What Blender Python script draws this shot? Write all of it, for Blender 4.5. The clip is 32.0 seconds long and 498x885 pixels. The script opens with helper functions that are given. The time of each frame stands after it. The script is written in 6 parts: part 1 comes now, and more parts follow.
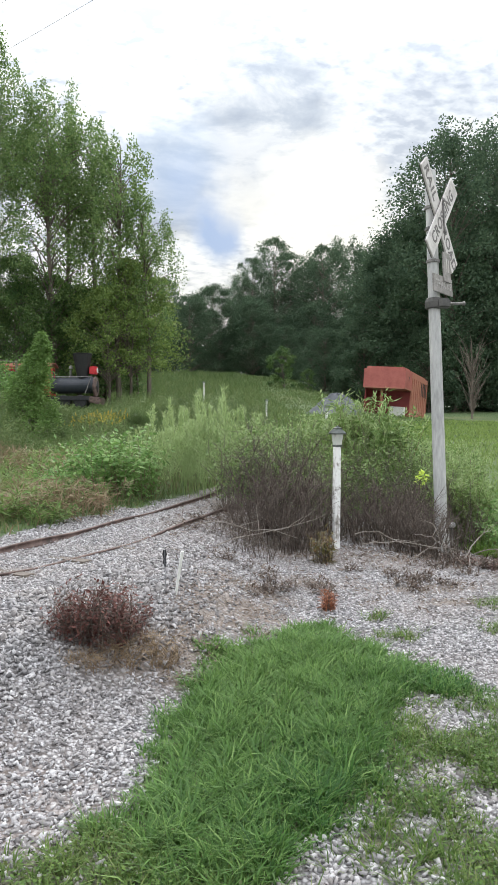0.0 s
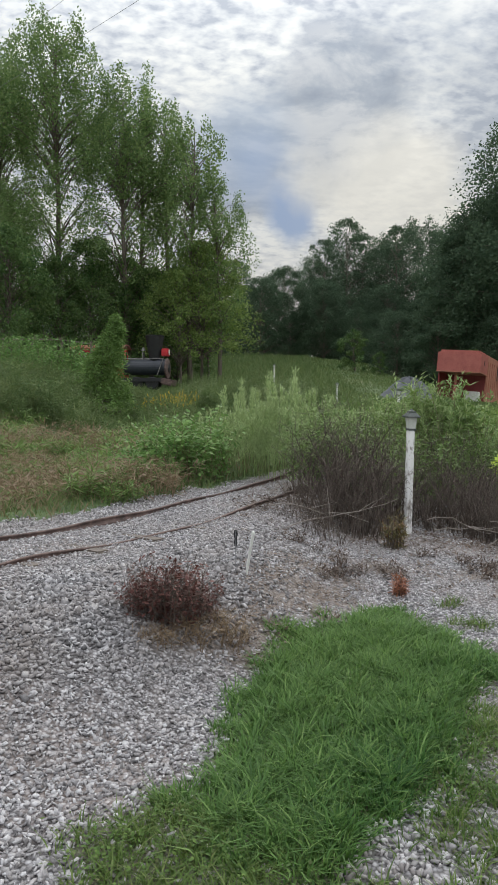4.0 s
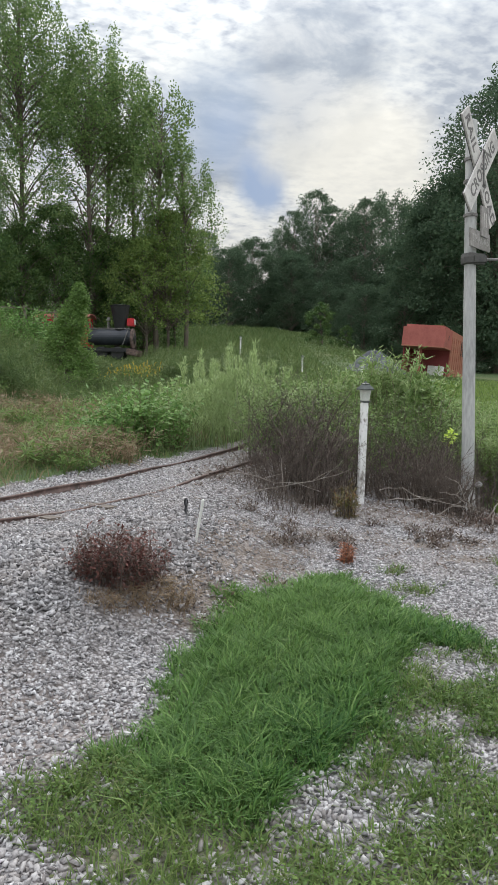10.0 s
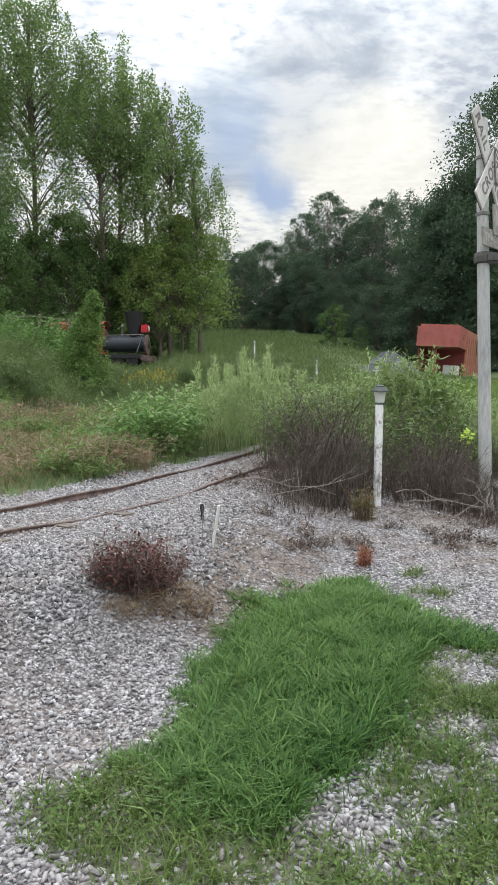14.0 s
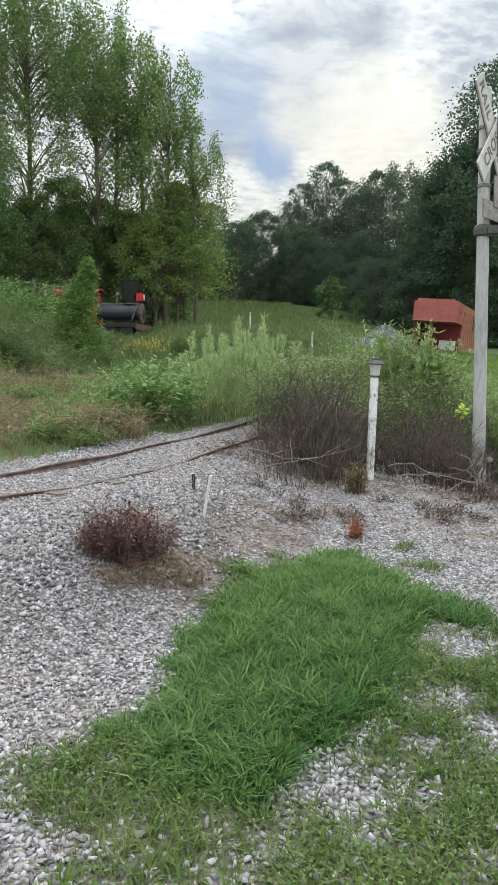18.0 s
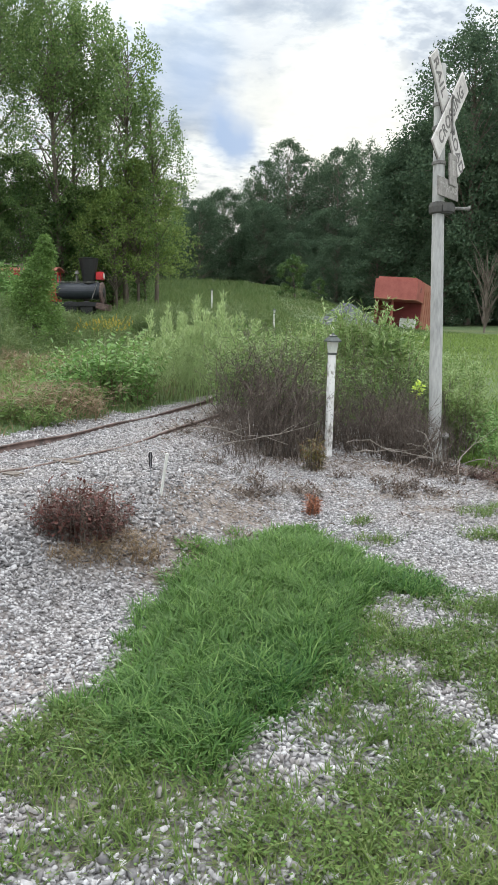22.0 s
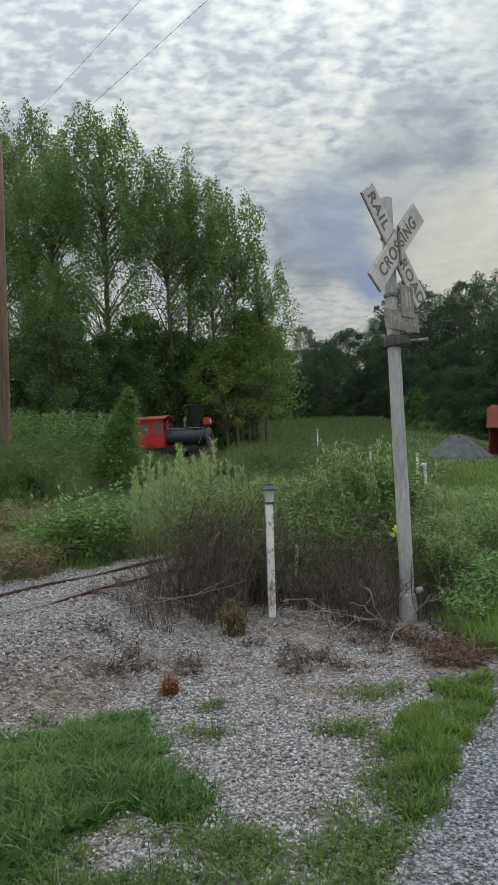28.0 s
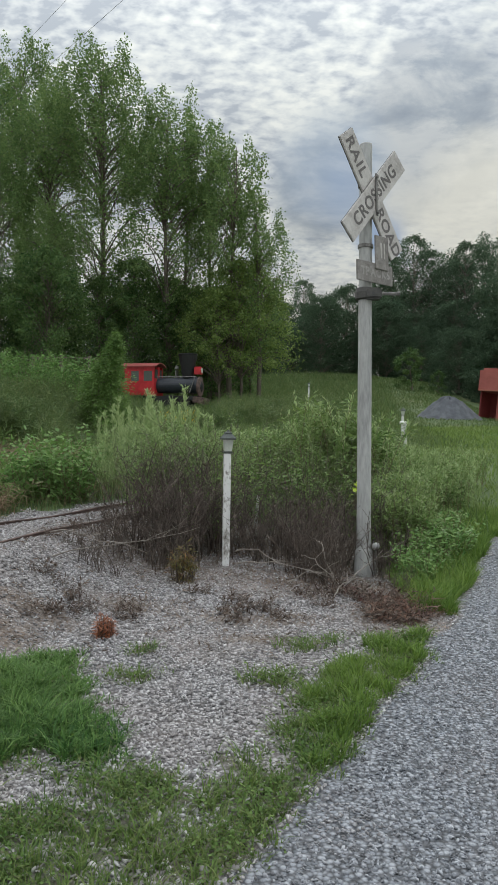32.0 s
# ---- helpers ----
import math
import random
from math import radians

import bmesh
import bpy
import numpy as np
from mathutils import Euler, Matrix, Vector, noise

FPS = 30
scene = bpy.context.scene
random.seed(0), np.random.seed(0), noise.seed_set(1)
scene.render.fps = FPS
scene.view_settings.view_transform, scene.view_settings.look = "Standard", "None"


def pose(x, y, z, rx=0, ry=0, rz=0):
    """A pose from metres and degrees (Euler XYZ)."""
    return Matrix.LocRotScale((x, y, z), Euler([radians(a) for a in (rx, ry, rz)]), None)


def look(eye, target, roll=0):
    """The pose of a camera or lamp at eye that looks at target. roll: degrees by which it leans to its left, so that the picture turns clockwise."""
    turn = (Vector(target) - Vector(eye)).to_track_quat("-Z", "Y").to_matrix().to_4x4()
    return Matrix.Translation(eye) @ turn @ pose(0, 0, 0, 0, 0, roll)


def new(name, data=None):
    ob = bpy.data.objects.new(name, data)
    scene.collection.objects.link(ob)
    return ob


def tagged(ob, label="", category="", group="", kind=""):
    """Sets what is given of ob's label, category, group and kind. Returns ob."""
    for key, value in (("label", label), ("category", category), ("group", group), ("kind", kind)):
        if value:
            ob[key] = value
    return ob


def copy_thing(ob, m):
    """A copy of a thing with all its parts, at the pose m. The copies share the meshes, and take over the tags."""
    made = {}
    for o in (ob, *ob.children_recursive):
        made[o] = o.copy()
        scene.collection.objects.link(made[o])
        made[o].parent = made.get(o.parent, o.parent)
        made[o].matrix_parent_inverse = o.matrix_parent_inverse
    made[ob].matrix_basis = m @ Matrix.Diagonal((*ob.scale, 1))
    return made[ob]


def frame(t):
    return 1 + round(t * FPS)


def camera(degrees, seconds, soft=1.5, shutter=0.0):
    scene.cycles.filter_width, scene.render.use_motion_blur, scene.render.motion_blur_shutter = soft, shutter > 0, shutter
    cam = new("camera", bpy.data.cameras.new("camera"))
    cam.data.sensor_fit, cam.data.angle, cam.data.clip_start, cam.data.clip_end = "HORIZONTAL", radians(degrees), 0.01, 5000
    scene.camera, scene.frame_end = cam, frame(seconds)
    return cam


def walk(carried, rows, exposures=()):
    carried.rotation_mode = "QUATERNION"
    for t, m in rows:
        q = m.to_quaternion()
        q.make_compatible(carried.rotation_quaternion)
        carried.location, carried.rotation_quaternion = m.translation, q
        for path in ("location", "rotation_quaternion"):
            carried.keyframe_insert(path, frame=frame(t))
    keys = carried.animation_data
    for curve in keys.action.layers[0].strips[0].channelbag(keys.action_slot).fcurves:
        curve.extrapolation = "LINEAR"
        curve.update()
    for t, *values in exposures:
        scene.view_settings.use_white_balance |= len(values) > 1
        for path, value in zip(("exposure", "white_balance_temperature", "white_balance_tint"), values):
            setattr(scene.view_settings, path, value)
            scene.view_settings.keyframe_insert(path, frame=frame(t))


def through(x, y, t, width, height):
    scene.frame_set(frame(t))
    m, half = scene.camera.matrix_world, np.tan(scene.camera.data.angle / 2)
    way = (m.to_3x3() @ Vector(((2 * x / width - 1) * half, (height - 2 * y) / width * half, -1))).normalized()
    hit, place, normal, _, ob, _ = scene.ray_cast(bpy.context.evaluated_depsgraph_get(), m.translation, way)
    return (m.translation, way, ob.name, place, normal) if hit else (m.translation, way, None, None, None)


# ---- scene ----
cam = camera(36.2, 32.0, 0.95)
PATH = [
    (0, (-2.312, -0.785, 1.491), (-2.058, 1.198, 1.441), -0.7),
    (0.5, (-2.351, -0.74, 1.49), (-2.176, 1.252, 1.457), 0.1),
    (1, (-2.342, -0.72, 1.479), (-2.233, 1.276, 1.436), 0.8),
    (1.5, (-2.319, -0.73, 1.474), (-2.219, 1.266, 1.412), 1.0),
    (2, (-2.34, -0.745, 1.475), (-2.263, 1.253, 1.409), 1.0),
    (2.5, (-2.329, -0.752, 1.477), (-2.266, 1.246, 1.409), 0.4),
    (3, (-2.322, -0.754, 1.472), (-2.238, 1.243, 1.394), 0.2),
    (3.5, (-2.329, -0.757, 1.479), (-2.255, 1.24, 1.397), 0.0),
    (5.5, (-2.336, -0.76, 1.463), (-2.24, 1.231, 1.3), -0.7),
    (6, (-2.337, -0.759, 1.46), (-2.223, 1.229, 1.275), -2.0),
    (6.5, (-2.336, -0.773, 1.472), (-2.208, 1.214, 1.278), -2.4),
    (7, (-2.337, -0.775, 1.464), (-2.191, 1.214, 1.319), -1.2),
    (7.5, (-2.34, -0.774, 1.457), (-2.192, 1.215, 1.305), -0.2),
    (8, (-2.338, -0.771, 1.456), (-2.217, 1.22, 1.304), -1.0),
    (8.5, (-2.344, -0.785, 1.459), (-2.241, 1.207, 1.322), -1.4),
    (9, (-2.374, -0.805, 1.471), (-2.279, 1.19, 1.365), 0.4),
    (9.5, (-2.298, -0.818, 1.472), (-2.18, 1.176, 1.362), 0.6),
    (10, (-2.221, -0.839, 1.464), (-2.063, 1.148, 1.299), 0.7),
    (10.5, (-2.188, -0.86, 1.464), (-2.033, 1.124, 1.267), 0.3),
    (11, (-2.198, -0.84, 1.463), (-2.047, 1.143, 1.252), -0.7),
    (11.5, (-2.223, -0.8, 1.469), (-2.085, 1.183, 1.255), 0.2),
    (12, (-2.224, -0.801, 1.469), (-2.076, 1.184, 1.274), 0.5),
    (12.5, (-2.22, -0.801, 1.469), (-2.065, 1.183, 1.27), 0.3),
    (13, (-2.211, -0.805, 1.467), (-2.069, 1.18, 1.268), -0.0),
    (13.5, (-2.215, -0.821, 1.474), (-2.09, 1.167, 1.295), -0.4),
    (14, (-2.212, -0.834, 1.473), (-2.096, 1.156, 1.317), -0.5),
    (14.5, (-2.212, -0.827, 1.47), (-2.094, 1.162, 1.299), 0.3),
    (16.5, (-2.2, -0.807, 1.457), (-2.109, 1.179, 1.235), -0.5),
    (17, (-2.205, -0.807, 1.46), (-2.089, 1.178, 1.241), 0.1),
    (17.5, (-2.202, -0.804, 1.461), (-2.073, 1.18, 1.244), 0.5),
    (18, (-2.204, -0.789, 1.457), (-2.072, 1.193, 1.228), 0.6),
    (18.5, (-2.205, -0.781, 1.453), (-2.085, 1.201, 1.206), 0.7),
    (19, (-2.205, -0.791, 1.457), (-2.099, 1.189, 1.201), 0.7),
    (19.5, (-2.186, -0.795, 1.449), (-2.042, 1.184, 1.199), 0.8),
    (20, (-2.167, -0.811, 1.447), (-1.951, 1.159, 1.183), 1.1),
    (20.5, (-2.157, -0.824, 1.45), (-1.905, 1.142, 1.181), 0.7),
    (21, (-2.145, -0.83, 1.448), (-1.886, 1.136, 1.185), -0.1),
    (21.5, (-2.151, -0.817, 1.444), (-1.885, 1.148, 1.178), -0.0),
    (22, (-2.153, -0.816, 1.447), (-1.928, 1.152, 1.165), 0.3),
    (22.5, (-2.185, -0.788, 1.449), (-2.032, 1.182, 1.137), 1.9),
    (23, (-2.239, -0.698, 1.438), (-2.121, 1.26, 1.045), 2.3),
    (23.5, (-2.184, -0.726, 1.458), (-1.993, 1.235, 1.114), -0.9),
    (24, (-1.844, -0.737, 1.506), (-1.573, 1.24, 1.375), -1.8),
    (24.5, (-1.623, -0.661, 1.538), (-1.354, 1.321, 1.504), 0.1),
    (26.5, (-0.649, -0.384, 1.545), (-0.556, 1.612, 1.626), -3.5),
    (27, (-0.395, -0.443, 1.51), (-0.541, 1.55, 1.596), -2.6),
    (27.5, (-0.211, -0.447, 1.536), (-0.41, 1.542, 1.59), -2.4),
    (28, (-0.114, -0.316, 1.541), (-0.271, 1.676, 1.62), -2.2),
    (28.5, (-0.024, -0.257, 1.53), (-0.221, 1.731, 1.613), -1.1),
    (29, (0.12, -0.232, 1.516), (-0.138, 1.751, 1.554), 0.4),
    (29.5, (0.168, -0.22, 1.514), (0.0, 1.773, 1.547), 0.7),
    (30, (0.174, -0.234, 1.504), (0.031, 1.761, 1.523), 1.0),
    (30.5, (0.181, -0.237, 1.505), (0.043, 1.759, 1.488), 1.2),
    (31, (0.202, -0.214, 1.502), (0.056, 1.78, 1.454), 0.8),
    (31.5, (0.213, -0.22, 1.5), (0.066, 1.774, 1.455), 0.6),
    (32, (0.201, -0.198, 1.501), (0.052, 1.796, 1.456), 0.5),
]
# the phone's own brightening and darkening on the way, with a slight cast to green
EXPOSURES = [(0, 0.55), (0.5, 0.3), (1.0, 0.1), (3.5, -0.08), (6, 0.0), (9, 0.18), (11, 0.14), (13, 0.35), (18, 0.35), (21.5, 0.55), (23, 0.55), (24, 0.87), (24.5, 0.6), (26.5, -0.6), (27, -0.56), (28, -0.42), (29, -0.48), (30, -0.27), (32, -0.24)]
walk(cam, [(t, look(eye, target, roll)) for t, eye, target, roll in PATH], [(t, stops, 6450, 3 if t > 26 else 8 if t > 23 else 4 if t > 15 else 6) for t, stops in EXPOSURES])

# ---- light: an overcast evening sky with a low, veiled sun ahead ----
SUN_AZ, SUN_EL = radians(17), radians(28)
SUN_DIR = Vector((math.sin(SUN_AZ) * math.cos(SUN_EL), math.cos(SUN_AZ) * math.cos(SUN_EL), math.sin(SUN_EL)))


def node(tree, kind, **sockets):
    n = tree.nodes.new(kind)
    for key, value in sockets.items():
        n.inputs[int(key[1:]) if key[0] == "i" and key[1:].isdigit() else key].default_value = value
    return n


def ramp(tree, src, stops, interp="LINEAR"):
    n = tree.nodes.new("ShaderNodeValToRGB")
    n.color_ramp.interpolation = interp
    el = n.color_ramp.elements
    while len(el) < len(stops):
        el.new(0.5)
    for e, (p, c) in zip(el, stops):
        e.position = p
        e.color = (*c, 1) if len(c) == 3 else c
    tree.links.new(src, n.inputs[0])
    return n.outputs[0]


def mix(tree, fac, a, b, mode="MIX"):
    n = tree.nodes.new("ShaderNodeMix")
    n.data_type, n.blend_type = "RGBA", mode
    for sock, v in ((n.inputs[0], fac), (n.inputs[6], a), (n.inputs[7], b)):
        if isinstance(v, bpy.types.NodeSocket):
            tree.links.new(v, sock)
        elif isinstance(v, (int, float)):
            sock.default_value = v
        else:
            sock.default_value = (*v, 1)
    return n.outputs[2]


def maths(tree, op, a, b=0.0, clamp=False):
    n = tree.nodes.new("ShaderNodeMath")
    n.operation, n.use_clamp = op, clamp
    for sock, v in ((n.inputs[0], a), (n.inputs[1], b)):
        if isinstance(v, bpy.types.NodeSocket):
            tree.links.new(v, sock)
        else:
            sock.default_value = v
    return n.outputs[0]


def noise_tex(tree, vec, scale, detail=4.0, rough=0.55, distort=0.0):
    n = tree.nodes.new("ShaderNodeTexNoise")
    n.inputs["Scale"].default_value, n.inputs["Detail"].default_value = scale, detail
    n.inputs["Roughness"].default_value, n.inputs["Distortion"].default_value = rough, distort
    if vec is not None:
        tree.links.new(vec, n.inputs["Vector"])
    return n.outputs["Fac"]


def mapping(tree, vec, loc=(0, 0, 0), rot=(0, 0, 0), scale=(1, 1, 1)):
    n = tree.nodes.new("ShaderNodeMapping")
    n.inputs[1].default_value, n.inputs[2].default_value, n.inputs[3].default_value = loc, rot, scale
    tree.links.new(vec, n.inputs[0])
    return n.outputs[0]


def build_world():
    w = bpy.data.worlds.new("sky")
    scene.world = w
    w.use_nodes = True
    t = w.node_tree
    t.nodes.clear()
    out = t.nodes.new("ShaderNodeOutputWorld")
    bg = t.nodes.new("ShaderNodeBackground")
    t.links.new(bg.outputs[0], out.inputs[0])
    sky = t.nodes.new("ShaderNodeTexSky")
    sky.sky_type, sky.sun_disc = "NISHITA", False
    sky.sun_elevation, sky.sun_rotation = SUN_EL, SUN_AZ
    sky.air_density, sky.dust_density = 1.0, 1.5
    co = t.nodes.new("ShaderNodeTexCoord").outputs["Generated"]
    sep = t.nodes.new("ShaderNodeSeparateXYZ")
    t.links.new(co, sep.inputs[0])
    h = maths(t, "ADD", maths(t, "MAXIMUM", sep.outputs[2], 0.0), 0.3)
    flat = t.nodes.new("ShaderNodeCombineXYZ")
    t.links.new(maths(t, "DIVIDE", sep.outputs[0], h), flat.inputs[0])
    t.links.new(maths(t, "DIVIDE", sep.outputs[1], h), flat.inputs[1])
    p = flat.outputs[0]
    # large breaks in the cloud, medium heaps, fine ripples of a mackerel sky
    big = noise_tex(t, mapping(t, p, (3.1, 1.7, 0), (0, 0, 0.5), (1.6, 1.3, 1)), 1.3, 5, 0.55, 0.5)
    mid = noise_tex(t, mapping(t, p, (0.4, 7.7, 0), (0, 0, -0.35), (2.3, 1.6, 1)), 2.0, 6, 0.58, 0.4)
    fine = noise_tex(t, mapping(t, p, (2.0, 0.2, 0), (0, 0, -0.35), (7.0, 10.0, 1)), 4.4, 3, 0.5, 0.15)
    warp = t.nodes.new("ShaderNodeTexNoise")
    warp.inputs["Scale"].default_value, warp.inputs["Detail"].default_value = 16.0, 7.0
    t.links.new(co, warp.inputs["Vector"])
    push = t.nodes.new("ShaderNodeVectorMath")
    push.operation = "MULTIPLY_ADD"
    push.inputs[1].default_value, push.inputs[2].default_value = (0.07, 0.07, 0.06), (-0.035, -0.035, -0.03)
    t.links.new(warp.outputs["Color"], push.inputs[0])
    bent = t.nodes.new("ShaderNodeVectorMath")
    t.links.new(co, bent.inputs[0])
    t.links.new(push.outputs[0], bent.inputs[1])

    def bank(way, inner, outer, amount):
        """A bank of cloud round one way of the sky, ragged at its edge; radii in degrees."""
        d = t.nodes.new("ShaderNodeVectorMath")
        d.operation = "DOT_PRODUCT"
        d.inputs[1].default_value = Vector(way).normalized()
        n = t.nodes.new("ShaderNodeVectorMath")
        n.operation = "NORMALIZE"
        t.links.new(bent.outputs[0], n.inputs[0])
        t.links.new(n.outputs[0], d.inputs[0])
        angle = maths(t, "ARCCOSINE", d.outputs["Value"])
        return ramp(t, angle, [(radians(inner), (amount,) * 3), (radians(outer), (0, 0, 0))])

    body = maths(t, "ADD", maths(t, "MULTIPLY", mid, 0.5), maths(t, "MULTIPLY", fine, 0.5))
    body = maths(t, "ADD", body, maths(t, "MULTIPLY", maths(t, "SUBTRACT", big, 0.5), 0.2))
    shade = ramp(t, body, [(0.4, (0.54, 0.57, 0.65)), (0.46, (0.7, 0.72, 0.78)), (0.52, (0.84, 0.85, 0.88)), (0.6, (1.0, 0.99, 0.98))])
    soft = ramp(t, noise_tex(t, mapping(t, co, (0.3, 0.1, 0.6), (0, 0.25, 0), (1, 1, 2.4)), 7.0, 7, 0.6, 0.3), [(0.36, (0.3, 0.34, 0.43)), (0.5, (0.44, 0.48, 0.56)), (0.6, (0.68, 0.69, 0.73))])
    col = mix(t, bank((0.145, 0.92, 0.35), 4.0, 6.2, 0.9), shade, soft)
    col = mix(t, bank((0.025, 0.955, 0.285), 2.6, 4.2, 0.85), col, soft)
    col = mix(t, bank((0.4, 0.9, 0.5), 7.0, 14.0, 0.45), col, soft)
    col = mix(t, bank((0.03, 0.948, 0.318), 2.2, 4.8, 0.7), col, mix(t, 0.55, soft, (0.46, 0.56, 0.74)))
    n = t.nodes.new("ShaderNodeVectorMath")
    n.operation = "SCALE"
    n.inputs["Scale"].default_value = 0.08
    t.links.new(sky.outputs[0], n.inputs[0])
    clear = mix(t, 0.8, n.outputs[0], (0.21, 0.36, 0.66))
    col = mix(t, bank((0.092, 0.967, 0.24), 1.3, 2.6, 1.0), col, clear)
    col = mix(t, bank((0.045, 0.96, 0.285), 1.0, 3.4, 0.5), col, clear)
    # cream banks low over the wood, and the veiled brightness round the sun
    col = mix(t, bank((0.22, 0.95, 0.255), 3.5, 6.5, 0.75), col, (1.1, 1.04, 0.95))
    col = mix(t, bank((0.115, 0.95, 0.275), 0.8, 2.6, 0.6), col, (0.9, 0.87, 0.83))
    low = ramp(t, sep.outputs[2], [(0.14, (0.7, 0.7, 0.7)), (0.22, (0, 0, 0))])
    col = mix(t, low, col, (1.0, 0.94, 0.87))
    # an overcast dome brightens towards the zenith
    dome = ramp(t, sep.outputs[2], [(0.0, (0.235, 0.235, 0.235)), (0.25, (0.255, 0.255, 0.255)), (0.38, (0.335, 0.335, 0.335)), (0.52, (0.47, 0.47, 0.47)), (0.75, (0.7, 0.7, 0.7)), (1.0, (0.9, 0.9, 0.9))])
    col = mix(t, 1.0, col, dome, "MULTIPLY")
    t.links.new(col, bg.inputs[0])
    bg.inputs[1].default_value = 3.0


build_world()
sun = new("sun", bpy.data.lights.new("sun", "SUN"))
sun.data.energy, sun.data.angle, sun.data.color = 1.4, radians(30), (1.0, 0.93, 0.82)
sun.matrix_world = look(SUN_DIR * 200, (0, 0, 0))


# ---- materials ----
def material(name):
    m = bpy.data.materials.new(name)
    m.use_nodes = True
    t = m.node_tree
    return m, t, t.nodes["Principled BSDF"]


def worn(name, stops, rough=0.7, scale=6.0, bump=0.3, fine=60.0, metal=0.0, axis=(1, 1, 1)):
    """Base colours spread by two scales of noise, with fine relief."""
    m, t, b = material(name)
    co = t.nodes.new("ShaderNodeTexCoord").outputs["Object"]
    co = mapping(t, co, scale=axis)
    a, f = noise_tex(t, co, scale, 5, 0.6), noise_tex(t, co, fine, 3, 0.6)
    both = maths(t, "ADD", maths(t, "MULTIPLY", a, 0.65), maths(t, "MULTIPLY", f, 0.35))
    lo, hi = 0.36, 0.64
    n = len(stops)
    t.links.new(ramp(t, both, [(lo + (hi - lo) * i / max(1, n - 1), c) for i, c in enumerate(stops)]), b.inputs["Base Color"])
    t.links.new(maths(t, "ADD", maths(t, "MULTIPLY", f, 0.25), rough - 0.12), b.inputs["Roughness"])
    b.inputs["Metallic"].default_value = metal
    bp = t.nodes.new("ShaderNodeBump")
    bp.inputs["Strength"].default_value, bp.inputs["Distance"].default_value = bump, 0.01
    t.links.new(both, bp.inputs["Height"])
    t.links.new(bp.outputs[0], b.inputs["Normal"])
    return m


def leafy(name, stops, through=0.35, rough=0.55):
    """Leaves: each one takes its own shade, and lets some light through."""
    m, t, b = material(name)
    g = t.nodes.new("ShaderNodeNewGeometry")
    c = ramp(t, g.outputs["Random Per Island"], [(i / max(1, len(stops) - 1), s) for i, s in enumerate(stops)])
    oi = t.nodes.new("ShaderNodeObjectInfo")
    c = mix(t, maths(t, "MULTIPLY", oi.outputs["Random"], 0.35), c, tuple(0.6 * v for v in stops[len(stops) // 2]))
    pos = noise_tex(t, g.outputs["Position"], 0.7, 3)
    c = mix(t, ramp(t, pos, [(0.35, (0, 0, 0)), (0.7, (0.4, 0.4, 0.4))]), c, stops[-1])
    t.links.new(c, b.inputs["Base Color"])
    b.inputs["Roughness"].default_value = rough
    b.inputs["Specular IOR Level"].default_value = 0.3
    tr = t.nodes.new("ShaderNodeBsdfTranslucent")
    t.links.new(c, tr.inputs[0])
    ms = t.nodes.new("ShaderNodeMixShader")
    ms.inputs[0].default_value = through
    t.links.new(b.outputs[0], ms.inputs[1])
    t.links.new(tr.outputs[0], ms.inputs[2])
    t.links.new(ms.outputs[0], t.nodes["Material Output"].inputs[0])
    return m


def stone_mat(name, stops):
    m, t, b = material(name)
    g = t.nodes.new("ShaderNodeNewGeometry")
    c = ramp(t, g.outputs["Random Per Island"], [(i / (len(stops) - 1), s) for i, s in enumerate(stops)])
    co = t.nodes.new("ShaderNodeTexCoord").outputs["Object"]
    f = noise_tex(t, co, 90, 3, 0.6)
    c = mix(t, 0.35, c, ramp(t, f, [(0.3, (0.2, 0.2, 0.2)), (0.7, (0.9, 0.9, 0.9))]), "OVERLAY")
    t.links.new(c, b.inputs["Base Color"])
    pos = t.nodes.new("ShaderNodeNewGeometry").outputs["Position"]
    dust = noise_tex(t, pos, 1.1, 4, 0.6)
    c = mix(t, ramp(t, dust, [(0.42, (0, 0, 0)), (0.66, (0.5, 0.5, 0.5))]), c, (0.3, 0.26, 0.24))
    t.links.new(c, b.inputs["Base Color"])
    b.inputs["Roughness"].default_value = 0.85
    return m


GRAVEL = [(0.12, 0.116, 0.122), (0.235, 0.226, 0.234), (0.35, 0.338, 0.348), (0.43, 0.418, 0.432), (0.54, 0.53, 0.55)]
BLUESTONE = [(0.11, 0.118, 0.135), (0.195, 0.208, 0.237), (0.275, 0.291, 0.327), (0.4, 0.416, 0.46)]
M_STONE = stone_mat("limestone", GRAVEL)
# limestone greys scaled down to imitate the backlit slope of the bank
M_SHADED_BALLAST = stone_mat("shaded_ballast", [tuple(0.72 * v for v in c) for c in GRAVEL])
M_DRIVE_STONE = stone_mat("blue_gravel", BLUESTONE)
M_GRASS = leafy("lawn_grass", [(0.016, 0.055, 0.014), (0.043, 0.12, 0.03), (0.088, 0.205, 0.048), (0.135, 0.265, 0.06), (0.27, 0.4, 0.13)])
M_THIN = leafy("mixed_grass", [(0.03, 0.072, 0.018), (0.073, 0.15, 0.03), (0.135, 0.235, 0.046), (0.27, 0.315, 0.12)])
M_EDGE = leafy("edge_grass", [(0.05, 0.115, 0.022), (0.105, 0.2, 0.035), (0.17, 0.29, 0.05), (0.27, 0.38, 0.09)])
M_FIELD = leafy("field_grass", [(0.047, 0.1, 0.032), (0.088, 0.16, 0.048), (0.135, 0.21, 0.068), (0.215, 0.245, 0.1)])
M_DRY = leafy("dry_grass", [(0.2, 0.13, 0.085), (0.34, 0.25, 0.16), (0.27, 0.2, 0.13)])
